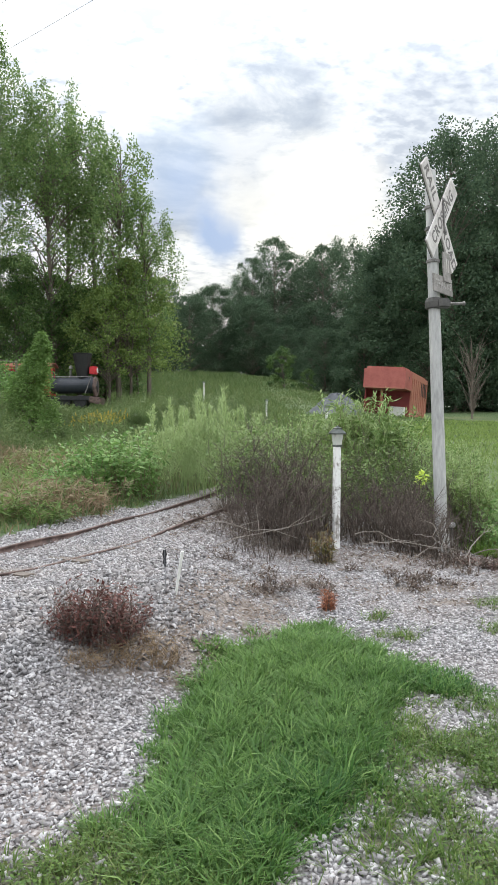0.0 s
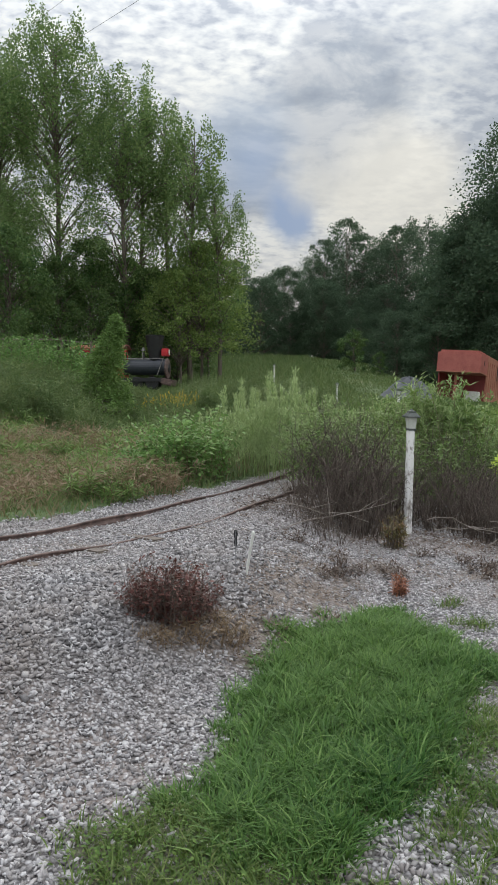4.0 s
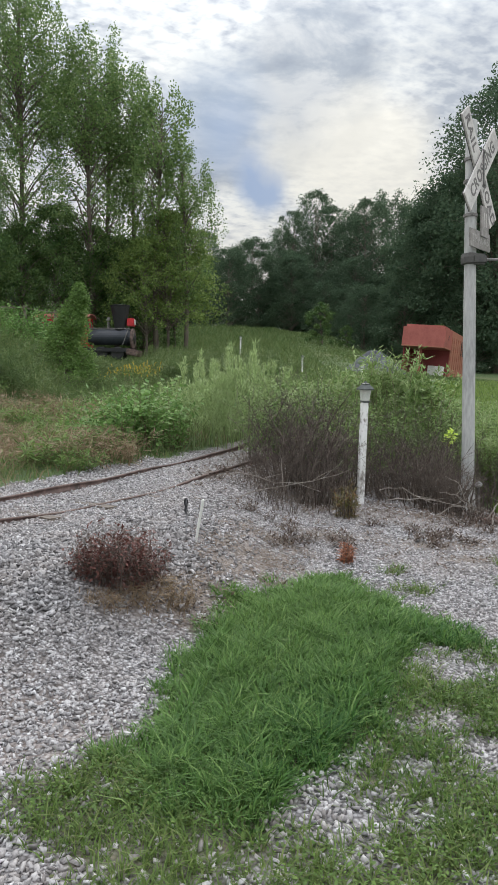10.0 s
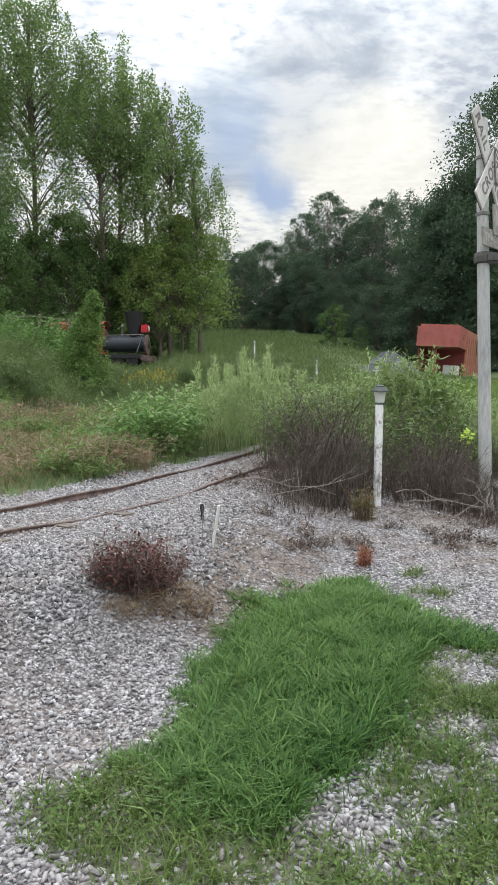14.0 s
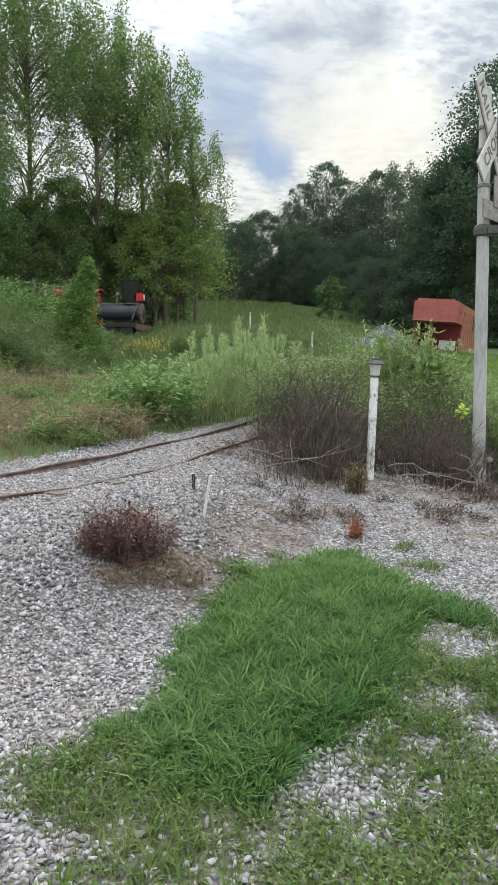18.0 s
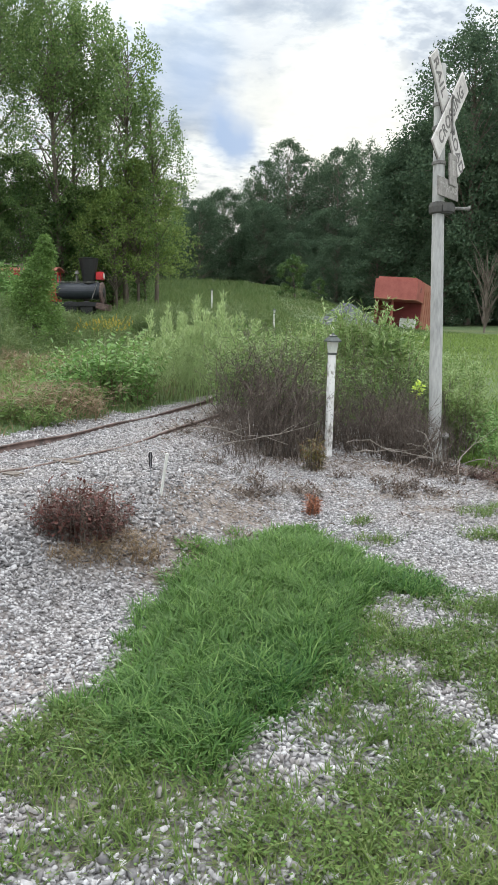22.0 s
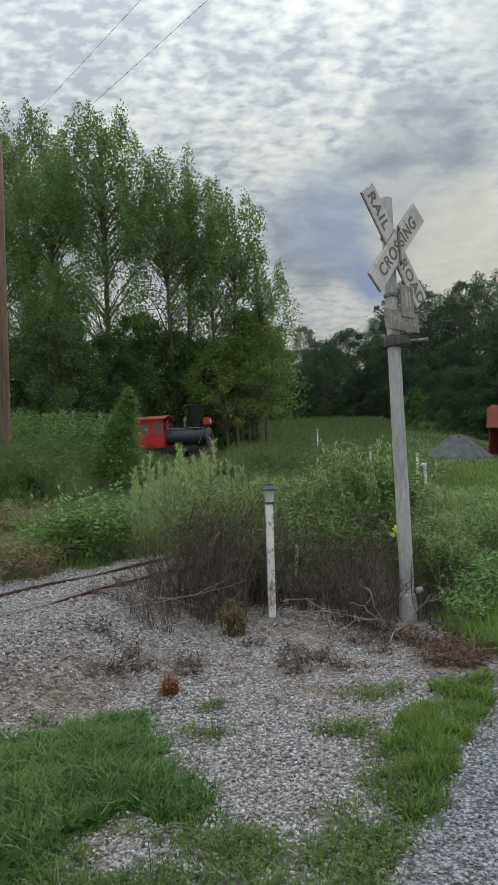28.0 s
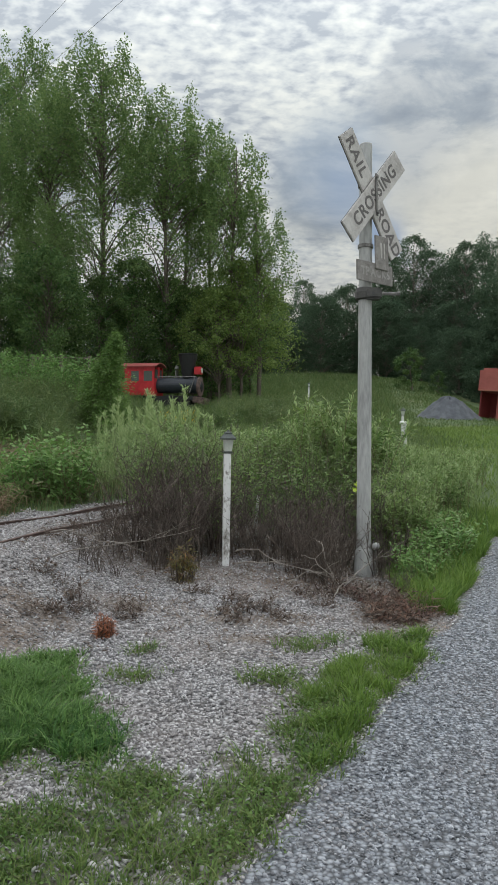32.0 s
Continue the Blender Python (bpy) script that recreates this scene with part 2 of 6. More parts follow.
M_WEED = leafy("weed_leaves", [(0.07, 0.135, 0.036), (0.122, 0.215, 0.056), (0.178, 0.285, 0.08), (0.27, 0.355, 0.12)])
M_PALE = leafy("pale_weed", [(0.24, 0.36, 0.13), (0.38, 0.5, 0.22), (0.48, 0.56, 0.3)])
M_BUSH = leafy("bush_leaves", [(0.08, 0.18, 0.045), (0.14, 0.27, 0.07), (0.24, 0.37, 0.12)])
M_STEM = worn("weed_stem", [(0.13, 0.1, 0.06), (0.2, 0.15, 0.09)], 0.8, 8)
M_DEAD = worn("dead_stem", [(0.045, 0.034, 0.028), (0.105, 0.082, 0.068), (0.21, 0.175, 0.15)], 0.85, 12)
M_DEADLEAF = leafy("dead_leaves", [(0.045, 0.028, 0.022), (0.09, 0.06, 0.046), (0.15, 0.105, 0.08)], 0.15)
M_REDDEAD = leafy("red_dead_leaves", [(0.07, 0.027, 0.024), (0.13, 0.052, 0.046), (0.22, 0.1, 0.082)], 0.2)
M_REDTUFT = leafy("red_tuft_leaves", [(0.28, 0.08, 0.04), (0.35, 0.14, 0.07)], 0.2)
M_RUSTY = leafy("rusty_grass", [(0.08, 0.036, 0.026), (0.15, 0.07, 0.048), (0.23, 0.13, 0.088)], 0.2)
M_YELLOW = leafy("yellow_petals", [(0.7, 0.45, 0.03), (0.8, 0.6, 0.08)], 0.3)
M_LIME = leafy("lime_leaves", [(0.45, 0.6, 0.06), (0.55, 0.7, 0.1)], 0.4)
M_CROWN = leafy("poplar_leaves", [(0.075, 0.148, 0.05), (0.125, 0.22, 0.072), (0.19, 0.29, 0.098), (0.26, 0.345, 0.13)], 0.45)
M_HANGING = leafy("hanging_leaves", [(0.085, 0.15, 0.042), (0.14, 0.225, 0.06), (0.2, 0.29, 0.08), (0.28, 0.36, 0.11)], 0.45)
# maple greens darkened for shade low in the grove; M_HANGING carries the lit boughs
M_CROWN2 = leafy("maple_leaves", [(0.035, 0.085, 0.03), (0.062, 0.13, 0.043), (0.105, 0.19, 0.06), (0.18, 0.26, 0.085)], 0.4)
# backlit dimness and bluish haze of the far wood are mixed into these greens
M_BACKLIT_CROWN = leafy("backlit_wood_leaves", [(0.046, 0.085, 0.054), (0.078, 0.128, 0.076), (0.122, 0.176, 0.104)], 0.38, 0.9)
M_PINE = leafy("cedar_leaves", [(0.1, 0.19, 0.05), (0.16, 0.27, 0.075), (0.22, 0.33, 0.1)], 0.4)
M_BARK = worn("bark", [(0.07, 0.055, 0.045), (0.14, 0.115, 0.095), (0.2, 0.17, 0.145)], 0.9, 4, 0.8, 30, axis=(1, 1, 0.25))
M_POLEWOOD = worn("pole_wood", [(0.1, 0.062, 0.045), (0.17, 0.11, 0.08), (0.24, 0.165, 0.125)], 0.85, 5, 0.5, 40, axis=(1, 1, 0.12))


# ---- building helpers ----
def mesh_np(name, verts, faces, mat, smooth=False):
    """A mesh from arrays: verts (n, 3), faces (m, k) of one size k."""
    me = bpy.data.meshes.new(name)
    verts, faces = np.asarray(verts, np.float32), np.asarray(faces, np.int32)
    n, k = faces.shape
    me.vertices.add(len(verts))
    me.vertices.foreach_set("co", verts.ravel())
    me.loops.add(n * k)
    me.loops.foreach_set("vertex_index", faces.ravel())
    me.polygons.add(n)
    me.polygons.foreach_set("loop_start", np.arange(0, n * k, k, dtype=np.int32))
    me.polygons.foreach_set("loop_total", np.full(n, k, np.int32))
    if smooth:
        me.polygons.foreach_set("use_smooth", np.ones(n, bool))
    me.update(calc_edges=True)
    me.materials.append(mat)
    return me


def child(name, me, parent, label=""):
    ob = new(name, me)
    ob.parent = parent
    if label:
        ob["label"] = label
    return ob


def part(name, bm, mat, parent, label="", smooth=False):
    me = bpy.data.meshes.new(name)
    if smooth:
        for f in bm.faces:
            f.smooth = True
    bm.to_mesh(me)
    bm.free()
    me.materials.append(mat)
    return child(name, me, parent, label)


def box(sx, sy, sz, m=None, bevel=0.0, bm=None):
    """A box of that size round the origin of m, bevelled."""
    own = bmesh.new()
    bmesh.ops.create_cube(own, size=1.0, matrix=Matrix.Diagonal((sx, sy, sz, 1)))
    if bevel:
        bmesh.ops.bevel(own, geom=own.edges[:], offset=bevel, segments=2, affect="EDGES")
    if m is not None:
        bmesh.ops.transform(own, matrix=m, verts=own.verts[:])
    if bm is None:
        return own
    me = bpy.data.meshes.new("tmp")
    own.to_mesh(me)
    own.free()
    bm.from_mesh(me)
    bpy.data.meshes.remove(me)
    return bm


def lathe(profile, segments=16, m=None, bm=None):
    """A turned body from (radius, height) pairs, closed at both ends."""
    bm = bm or bmesh.new()
    rings = []
    m = m or Matrix()
    for r, z in profile:
        rings.append([bm.verts.new(m @ Vector((r * math.cos(2 * math.pi * i / segments), r * math.sin(2 * math.pi * i / segments), z))) for i in range(segments)])
    for a, b in zip(rings, rings[1:]):
        for i in range(segments):
            bm.faces.new((a[i], a[(i + 1) % segments], b[(i + 1) % segments], b[i]))
    bm.faces.new(rings[0][::-1])
    bm.faces.new(rings[-1])
    return bm


def tubes(lines, radii, sides=4):
    """Tapered tubes along polylines: lines (n, k, 3), radii (n, k)."""
    lines, radii = np.asarray(lines, float), np.asarray(radii, float)
    n, k, _ = lines.shape
    way = np.gradient(lines, axis=1)
    way /= np.linalg.norm(way, axis=2, keepdims=True) + 1e-9
    ref = np.where(np.abs(way[..., 2:3]) > 0.9, np.array([1.0, 0, 0]), np.array([0, 0, 1.0]))
    u = np.cross(way, ref)
    u /= np.linalg.norm(u, axis=2, keepdims=True) + 1e-9
    v = np.cross(way, u)
    ang = np.arange(sides) * 2 * math.pi / sides
    ring = u[:, :, None] * np.cos(ang)[:, None] + v[:, :, None] * np.sin(ang)[:, None]
    verts = (lines[:, :, None] + ring * radii[:, :, None, None]).reshape(-1, 3)
    i, j, s = np.meshgrid(np.arange(n), np.arange(k - 1), np.arange(sides), indexing="ij")
    a = (i * k + j) * sides
    faces = np.stack([a + s, a + (s + 1) % sides, a + sides + (s + 1) % sides, a + sides + s], -1).reshape(-1, 4)
    return verts, faces


def leaf_mesh(pos, way, up, length, width, fold=0.25):
    """Leaves: each a folded diamond of two triangles at its place, pointing along way."""
    n = len(pos)
    way = way / (np.linalg.norm(way, axis=1, keepdims=True) + 1e-9)
    side = np.cross(way, up)
    side /= np.linalg.norm(side, axis=1, keepdims=True) + 1e-9
    nor = np.cross(side, way)
    length, width = np.broadcast_to(length, n)[:, None], np.broadcast_to(width, n)[:, None]
    mid = pos + way * length * 0.45 + nor * width * fold
    v = np.stack([pos, mid + side * width * 0.5 - nor * width * fold, pos + way * length, mid - side * width * 0.5 - nor * width * fold], 1).reshape(-1, 3)
    b = np.arange(n)[:, None] * 4
    return v, np.concatenate([b + np.array([[0, 1, 2]]), b + np.array([[0, 2, 3]])], 0)


def blade_mesh(pos, height, width, lean, rng, aim=None):
    """Grass blades of three triangles, bent over to one side."""
    n = len(pos)
    a, b = rng.uniform(0, 2 * math.pi, n), rng.uniform(0, 2 * math.pi, n)
    if aim is not None:
        b = aim
        a = b + math.pi / 2 + rng.normal(0, 0.5, n)
    side = np.stack([np.cos(a), np.sin(a), np.zeros(n)], 1) * (width * 0.5)[:, None]
    bend = np.stack([np.cos(b), np.sin(b), np.zeros(n)], 1) * (lean * height)[:, None]
    up = np.zeros((n, 3))
    up[:, 2] = height
    mid, tip = pos + up * 0.55 + bend * 0.3, pos + up * 0.95 + bend
    v = np.stack([pos - side, pos + side, mid - side * 0.7, mid + side * 0.7, tip], 1).reshape(-1, 3)
    k = np.arange(n)[:, None] * 5
    return v, np.concatenate([k + np.array([[0, 1, 3]]), k + np.array([[0, 3, 2]]), k + np.array([[2, 3, 4]])], 0)


def spread(rng, n):
    d = rng.normal(size=(n, 3))
    return d / np.linalg.norm(d, axis=1, keepdims=True)


# ---- the lie of the land ----
def smooth_step(v, lo, hi):
    t = np.clip((v - lo) / (hi - lo), 0, 1)
    return t * t * (3 - 2 * t)


TRACK = np.array([(-11.0, 0.0), (-7.4, 1.8), (-5.4, 3.15), (-4.3, 4.15), (-3.55, 4.93), (-3.05, 5.5), (-2.45, 6.3), (-1.82, 7.35), (-1.1, 8.6), (-0.3, 10.3), (0.4, 12.0)])
DRIVE_EDGE = np.array([(-40.0, -60.0), (-7.5, -8.0), (-1.4, 0.0), (-0.6, 1.2), (-0.02, 2.2), (0.15, 2.6), (0.33, 2.96), (0.49, 3.33), (0.76, 4.0), (0.95, 4.35), (0.98, 4.66), (1.13, 4.87), (1.44, 5.68), (1.85, 7.0), (2.25, 8.12), (2.95, 9.7), (3.7, 11.2), (5.2, 12.2), (8.0, 13.2), (14.0, 14.0)])


def to_line(x, y, line):
    """Distance from points to a polyline."""
    best = np.full(np.shape(x), 1e9)
    for (ax, ay), (bx, by) in zip(line[:-1], line[1:]):
        dx, dy = bx - ax, by - ay
        s = np.clip(((x - ax) * dx + (y - ay) * dy) / (dx * dx + dy * dy), 0, 1)
        best = np.minimum(best, np.hypot(x - ax - s * dx, y - ay - s * dy))
    return best


def on_drive(x, y):
    """Metres inside the driveway's kerbless edge (negative outside)."""
    d = to_line(x, y, DRIVE_EDGE)
    edge_x = np.interp(y, DRIVE_EDGE[:, 1], DRIVE_EDGE[:, 0])
    return np.where((x > edge_x) & (y < 14), d, -d)


def land(x, y):
    x, y = np.asarray(x, float), np.asarray(y, float)
    yy = np.minimum(y, 75.0)
    h = 0.05 * (yy - 1.7)
    left = 1 - smooth_step(x - 0.16 * np.clip(yy - 44, 0, 30), 6.5, 18.0)
    h += 0.00105 * np.clip(yy - 22, 0, 60) ** 2 * left
    h -= smooth_step(x, 6, 14) * smooth_step(y, 28, 42) * 0.65
    h += 0.9 * smooth_step(-x, 4.5, 9.0) * smooth_step(y, 9, 20)
    h -= 0.16 * np.exp(-((x - 0.9) / 0.75) ** 2 - ((y - 7.05) / 0.9) ** 2)
    d = to_line(x, y, TRACK)
    bed = 0.30 * (1 - smooth_step(d, 1.3, 2.35)) * (1 - smooth_step(x, -2.2, -0.9) * smooth_step(d, 0.5, 1.1))
    h += bed
    h += 0.02 * np.sin(x * 1.7 + y * 0.6) * np.sin(y * 1.3 - x * 0.4) * smooth_step(y, 1, 6)
    return h


LAWN = np.array([(-2.69, 1.5), (-2.84, 1.62), (-2.84, 1.76), (-2.54, 1.98), (-2.41, 2.16), (-2.3, 2.49), (-2.24, 2.8), (-2.2, 3.26), (-1.95, 3.56), (-1.65, 3.92), (-1.38, 4.22), (-1.1, 4.16), (-0.9, 3.6), (-0.68, 3.3), (-0.54, 3.08), (-0.66, 2.93), (-1.06, 3.0), (-1.22, 2.55), (-1.55, 1.98), (-1.86, 1.64), (-2.06, 1.35), (-2.4, 1.3)])


def in_poly(x, y, poly):
    inside = np.zeros(np.shape(x), bool)
    for (ax, ay), (bx, by) in zip(poly, np.roll(poly, -1, 0)):
        inside ^= ((ay > y) != (by > y)) & (x < (bx - ax) * (y - ay) / (by - ay + 1e-12) + ax)
    return inside


def lumpy(x, y, s, seed=0.0):
    """Cheap uneven field between 0 and 1."""
    return 0.5 + 0.25 * (np.sin(x * s * 1.9 + seed + 1.3 * np.sin(y * s * 1.1 + seed)) + np.sin(y * s * 2.3 - seed + 1.7 * np.sin(x * s * 0.8 + 2 * seed)))


# bare gravel patches in the verge: x, y, radii
PATCHES = [(-1.74, 1.57, 0.19, 0.14), (-0.96, 2.78, 0.2, 0.09), (-0.8, 2.66, 0.2, 0.1), (-1.14, 2.2, 0.12, 0.1), (-1.08, 1.95, 0.1, 0.16), (-0.97, 1.7, 0.1, 0.2), (-2.05, 1.32, 0.16, 0.08), (-2.4, 1.02, 0.45, 0.13), (-2.84, 1.42, 0.1, 0.07), (-0.45, 2.2, 0.07, 0.1), (-0.3, 2.55, 0.12, 0.05)]
CLUMPS = [(0.24, 4.55, 0.16, 0.1), (0.05, 3.95, 0.2, 0.09), (0.3, 3.3, 0.22, 0.16), (0.6, 4.05, 0.3, 0.2), (0.85, 4.3, 0.2, 0.18), (-0.78, 4.32, 0.07, 0.05), (-0.79, 3.92, 0.14, 0.06), (0.4, 3.65, 0.12, 0.15)]


def blobs(x, y, spots, soft=0.45):
    best = np.zeros(np.shape(x))
    wob = 0.35 * (lumpy(x, y, 7.0, 1.0) - 0.5) + 0.2 * (lumpy(x, y, 19.0, 2.0) - 0.5)
    for px, py, rx, ry in spots:
        best = np.maximum(best, 1 - smooth_step(np.hypot((x - px) / rx, (y - py) / ry) + wob, 1 - soft, 1 + soft))
    return best


def cover(x, y):
    """Plan of the ground: shares of lawn, thin verge grass and field; the rest is gravel."""
    wob = 0.12 * (lumpy(x, y, 3.0) - 0.5) + 0.1 * (lumpy(x, y, 9.0, 3.0) - 0.5)
    lawn = in_poly(x + wob, y - wob, LAWN).astype(float)
    drive = on_drive(x + wob * 0.45, y)
    tongue_y = np.interp(x, [-3.2, -2.6, -2.06, -1.5, -1.1, -0.6, -0.49, -0.34, 0.01, 0.14, 0.3, 0.5], [1.15, 1.25, 1.3, 2.1, 2.95, 2.95, 3.0, 2.83, 2.8, 3.05, 3.1, 3.2])
    verge = ((y + wob * 2 < tongue_y) & (x + 3 * wob > np.interp(y, DRIVE_EDGE[:, 1], DRIVE_EDGE[:, 0]) - 2.5)).astype(float)
    verge = np.maximum(verge, blobs(x, y, CLUMPS))
    verge = np.maximum(verge, ((x > 0.5) & (y > 3.75) & (y < 4.5 + 2 * wob) & (lumpy(x, y, 6.0, 4.0) > 0.3)).astype(float))
    verge = np.maximum(verge, ((drive > -0.3 - 3 * wob) & (y > 2.0) & (y < 4.75) & (lumpy(x, y, 8.0, 2.0) > 0.16)).astype(float))
    verge *= 1 - blobs(x, y, PATCHES)
    verge *= 1 - 0.85 * smooth_step(lumpy(x, y, 8.5, 5.0), 0.68, 0.84)
    verge = np.where((drive > -0.03) | (lawn > 0), 0, verge)
    lawn = lawn * (1 - blobs(x, y, PATCHES))
    # the tip of the grass patch is low clover and dry stalks
    tip = (x + 4 * wob < -2.38 + 0.5 * (1.9 - y)) & (y < 2.2) & (lawn > 0)
    verge = np.where(tip, 1.0, verge)
    lawn = np.where(tip, 0, lawn)
    # the wild field behind the track and the mown field along the drive
    d = to_line(x, y, TRACK)
    behind = (y > np.interp(x, TRACK[:, 0], TRACK[:, 1]) + 1.35 + 3 * wob) & (x < 0.5)
    behind = behind & ((x < -1.35) | (y > 8.3 + wob * 3))
    behind |= (y > 8.3 + wob * 3) & (x >= -1.2)
    right = (y > 5.3 + wob) & (x > 1.0) & (drive < -0.05)
    far_side = (drive > 3.6) & (y < 60)
    field = (behind | right | far_side).astype(float)
    field = np.where((drive > -0.03) & ~far_side, 0, field)
    return lawn, verge, field


def litter(x, y):
    """Brown leaf litter and dried mud on the gravel."""
    spots = [(-2.38, 3.36, 0.36, 0.2), (-2.12, 3.6, 0.22, 0.26), (-1.95, 4.02, 0.3, 0.14), (-1.72, 3.98, 0.2, 0.08), (-1.75, 4.3, 0.4, 0.22), (0.85, 5.15, 0.32, 0.55), (0.35, 6.3, 1.0, 0.55), (-1.2, 6.6, 0.9, 0.6), (-1.25, 7.5, 0.6, 0.8), (-0.3, 7.6, 1.2, 0.9), (0.6, 7.5, 0.8, 0.9), (-1.6, 4.7, 0.35, 0.16), (-0.15, 5.0, 0.45, 0.16), (-1.05, 5.2, 0.35, 0.16), (-0.1, 4.6, 0.25, 0.08), (5.2, 19.0, 0.5, 2.2), (6.6, 19.5, 0.4, 2.0)]
    return blobs(x, y, spots, 0.8)


def on_bank(x, y):
    """Share of coarse ballast, coloured darker as backlit: the near slope of the track bed."""
    d = to_line(x, y, TRACK)
    wob = 0.4 * (lumpy(x, y, 2.2, 0.7) - 0.5)
    return smooth_step(d + wob, 0.55, 0.95) * (1 - smooth_step(d + wob, 1.75, 2.25)) * (1 - smooth_step(x, -2.3, -1.5)) * 0.85


def build_ground():
    def axis(lo, hi, step, far_lo, far_hi):
        mid = np.arange(lo, hi, step)
        up, v, s = [], hi, step
        while v < far_hi:
            up.append(v)
            s *= 1.09
            v += s
        down, v, s = [], lo, step
        while v > far_lo:
            s *= 1.12
            v -= s
            down.append(v)
        return np.array(down[::-1] + list(mid) + up)
    xs, ys = axis(-6, 4.5, 0.065, -600, 600), axis(-2.5, 10, 0.07, -60, 900)
    gx, gy = np.meshgrid(xs, ys)
    gz = land(gx, gy)
    verts = np.stack([gx, gy, gz], -1).reshape(-1, 3)
    w = len(xs)
    i, j = np.meshgrid(np.arange(w - 1), np.arange(len(ys) - 1))
    a = (j * w + i).ravel()
    me = mesh_np("ground", verts, np.stack([a, a + 1, a + w + 1, a + w], 1), ground_mat, True)
    lawn, verge, field = cover(gx, gy)
    drive = (on_drive(gx + 0.1 * (lumpy(gx, gy, 3.0) - 0.5), gy) > 0) & (gy < 14) & (on_drive(gx, gy) < 3.6)
    dirt = litter(gx, gy)
    for key, val in (("plan_lawn", np.maximum(lawn, verge * 0.75)), ("plan_field", field), ("plan_drive", drive.astype(float)), ("plan_dirt", dirt)):
        at = me.attributes.new(key, "FLOAT", "POINT")
        at.data.foreach_set("value", val.astype(np.float32).ravel())
    return tagged(new("ground", me), "gently rising ground of pale gravel, soil and grass", "ground", kind="structure")


def make_ground_mat():
    m, t, b = material("ground")
    g = t.nodes.new("ShaderNodeNewGeometry").outputs["Position"]

    def plan(key):
        n = t.nodes.new("ShaderNodeAttribute")
        n.attribute_name = key
        return n.outputs["Fac"]

    vor = t.nodes.new("ShaderNodeTexVoronoi")
    vor.inputs["Scale"].default_value = 48
    t.links.new(g, vor.inputs["Vector"])
    sep = t.nodes.new("ShaderNodeSeparateColor")
    t.links.new(vor.outputs["Color"], sep.inputs[0])
    big = noise_tex(t, g, 0.8, 5, 0.6)
    fine = noise_tex(t, g, 25, 4, 0.65)
    grav = ramp(t, sep.outputs[0], [(0.0, GRAVEL[0]), (0.3, GRAVEL[1]), (0.6, GRAVEL[2]), (1.0, GRAVEL[4])])
    joint = ramp(t, vor.outputs["Distance"], [(0.3, (1, 1, 1)), (0.7, (0.36, 0.35, 0.35))])
    grav = mix(t, 1.0, grav, joint, "MULTIPLY")
    grav = mix(t, ramp(t, big, [(0.45, (0, 0, 0)), (0.7, (0.35, 0.35, 0.35))]), grav, (0.32, 0.24, 0.2))
    blue = ramp(t, sep.outputs[1], [(0.0, BLUESTONE[0]), (0.5, BLUESTONE[2]), (1.0, BLUESTONE[3])])
    blue = mix(t, 1.0, blue, joint, "MULTIPLY")
    soil = ramp(t, fine, [(0.3, (0.05, 0.048, 0.028)), (0.5, (0.085, 0.085, 0.045)), (0.7, (0.17, 0.15, 0.09))])
    wide = noise_tex(t, g, 0.22, 5, 0.6)
    green = ramp(t, noise_tex(t, g, 6, 6, 0.7), [(0.3, (0.045, 0.078, 0.026)), (0.5, (0.075, 0.115, 0.04)), (0.7, (0.112, 0.155, 0.058))])
    green = mix(t, ramp(t, wide, [(0.5, (0, 0, 0)), (0.72, (0.45, 0.45, 0.45))]), green, (0.24, 0.21, 0.1))
    dirt = ramp(t, fine, [(0.3, (0.1, 0.073, 0.06)), (0.5, (0.18, 0.145, 0.122)), (0.7, (0.3, 0.255, 0.225))])
    c = mix(t, maths(t, "MULTIPLY", plan("plan_dirt"), 0.75), grav, dirt)
    c = mix(t, plan("plan_drive"), c, blue)
    c = mix(t, plan("plan_lawn"), c, soil)
    c = mix(t, plan("plan_field"), c, green)
    t.links.new(c, b.inputs["Base Color"])
    b.inputs["Roughness"].default_value = 0.9
    bp = t.nodes.new("ShaderNodeBump")
    bp.inputs["Strength"].default_value, bp.inputs["Distance"].default_value = 0.7, 0.02
    hgt = maths(t, "ADD", maths(t, "MULTIPLY", vor.outputs["Distance"], -1.0), fine)
    t.links.new(hgt, bp.inputs["Height"])
    t.links.new(bp.outputs[0], b.inputs["Normal"])
    return m


ground_mat = make_ground_mat()
ground = build_ground()


# ---- grass, gravel ----
def scatter(rng, n, x0, x1, y0, y1):
    return rng.uniform(x0, x1, n), rng.uniform(y0, y1, n)


def tufts(x, y, rng, blades, reach):
    """Blades in tufts round given roots: places, and the way each one leans."""
    a, r = rng.uniform(0, 2 * math.pi, len(x) * blades), reach * np.sqrt(rng.random(len(x) * blades))
    return np.repeat(x, blades) + r * np.cos(a), np.repeat(y, blades) + r * np.sin(a), a + rng.normal(0, 0.5, len(a))


def grass_stuff(name, x, y, h, w, lean, mat, label, rng, aim=None):
    pos = np.stack([x, y, land(x, y) - 0.005], 1)
    v, f = blade_mesh(pos, h, w, lean, rng, aim)
    return tagged(new(name, mesh_np(name, v, f, mat)), label, "grass", kind="stuff")


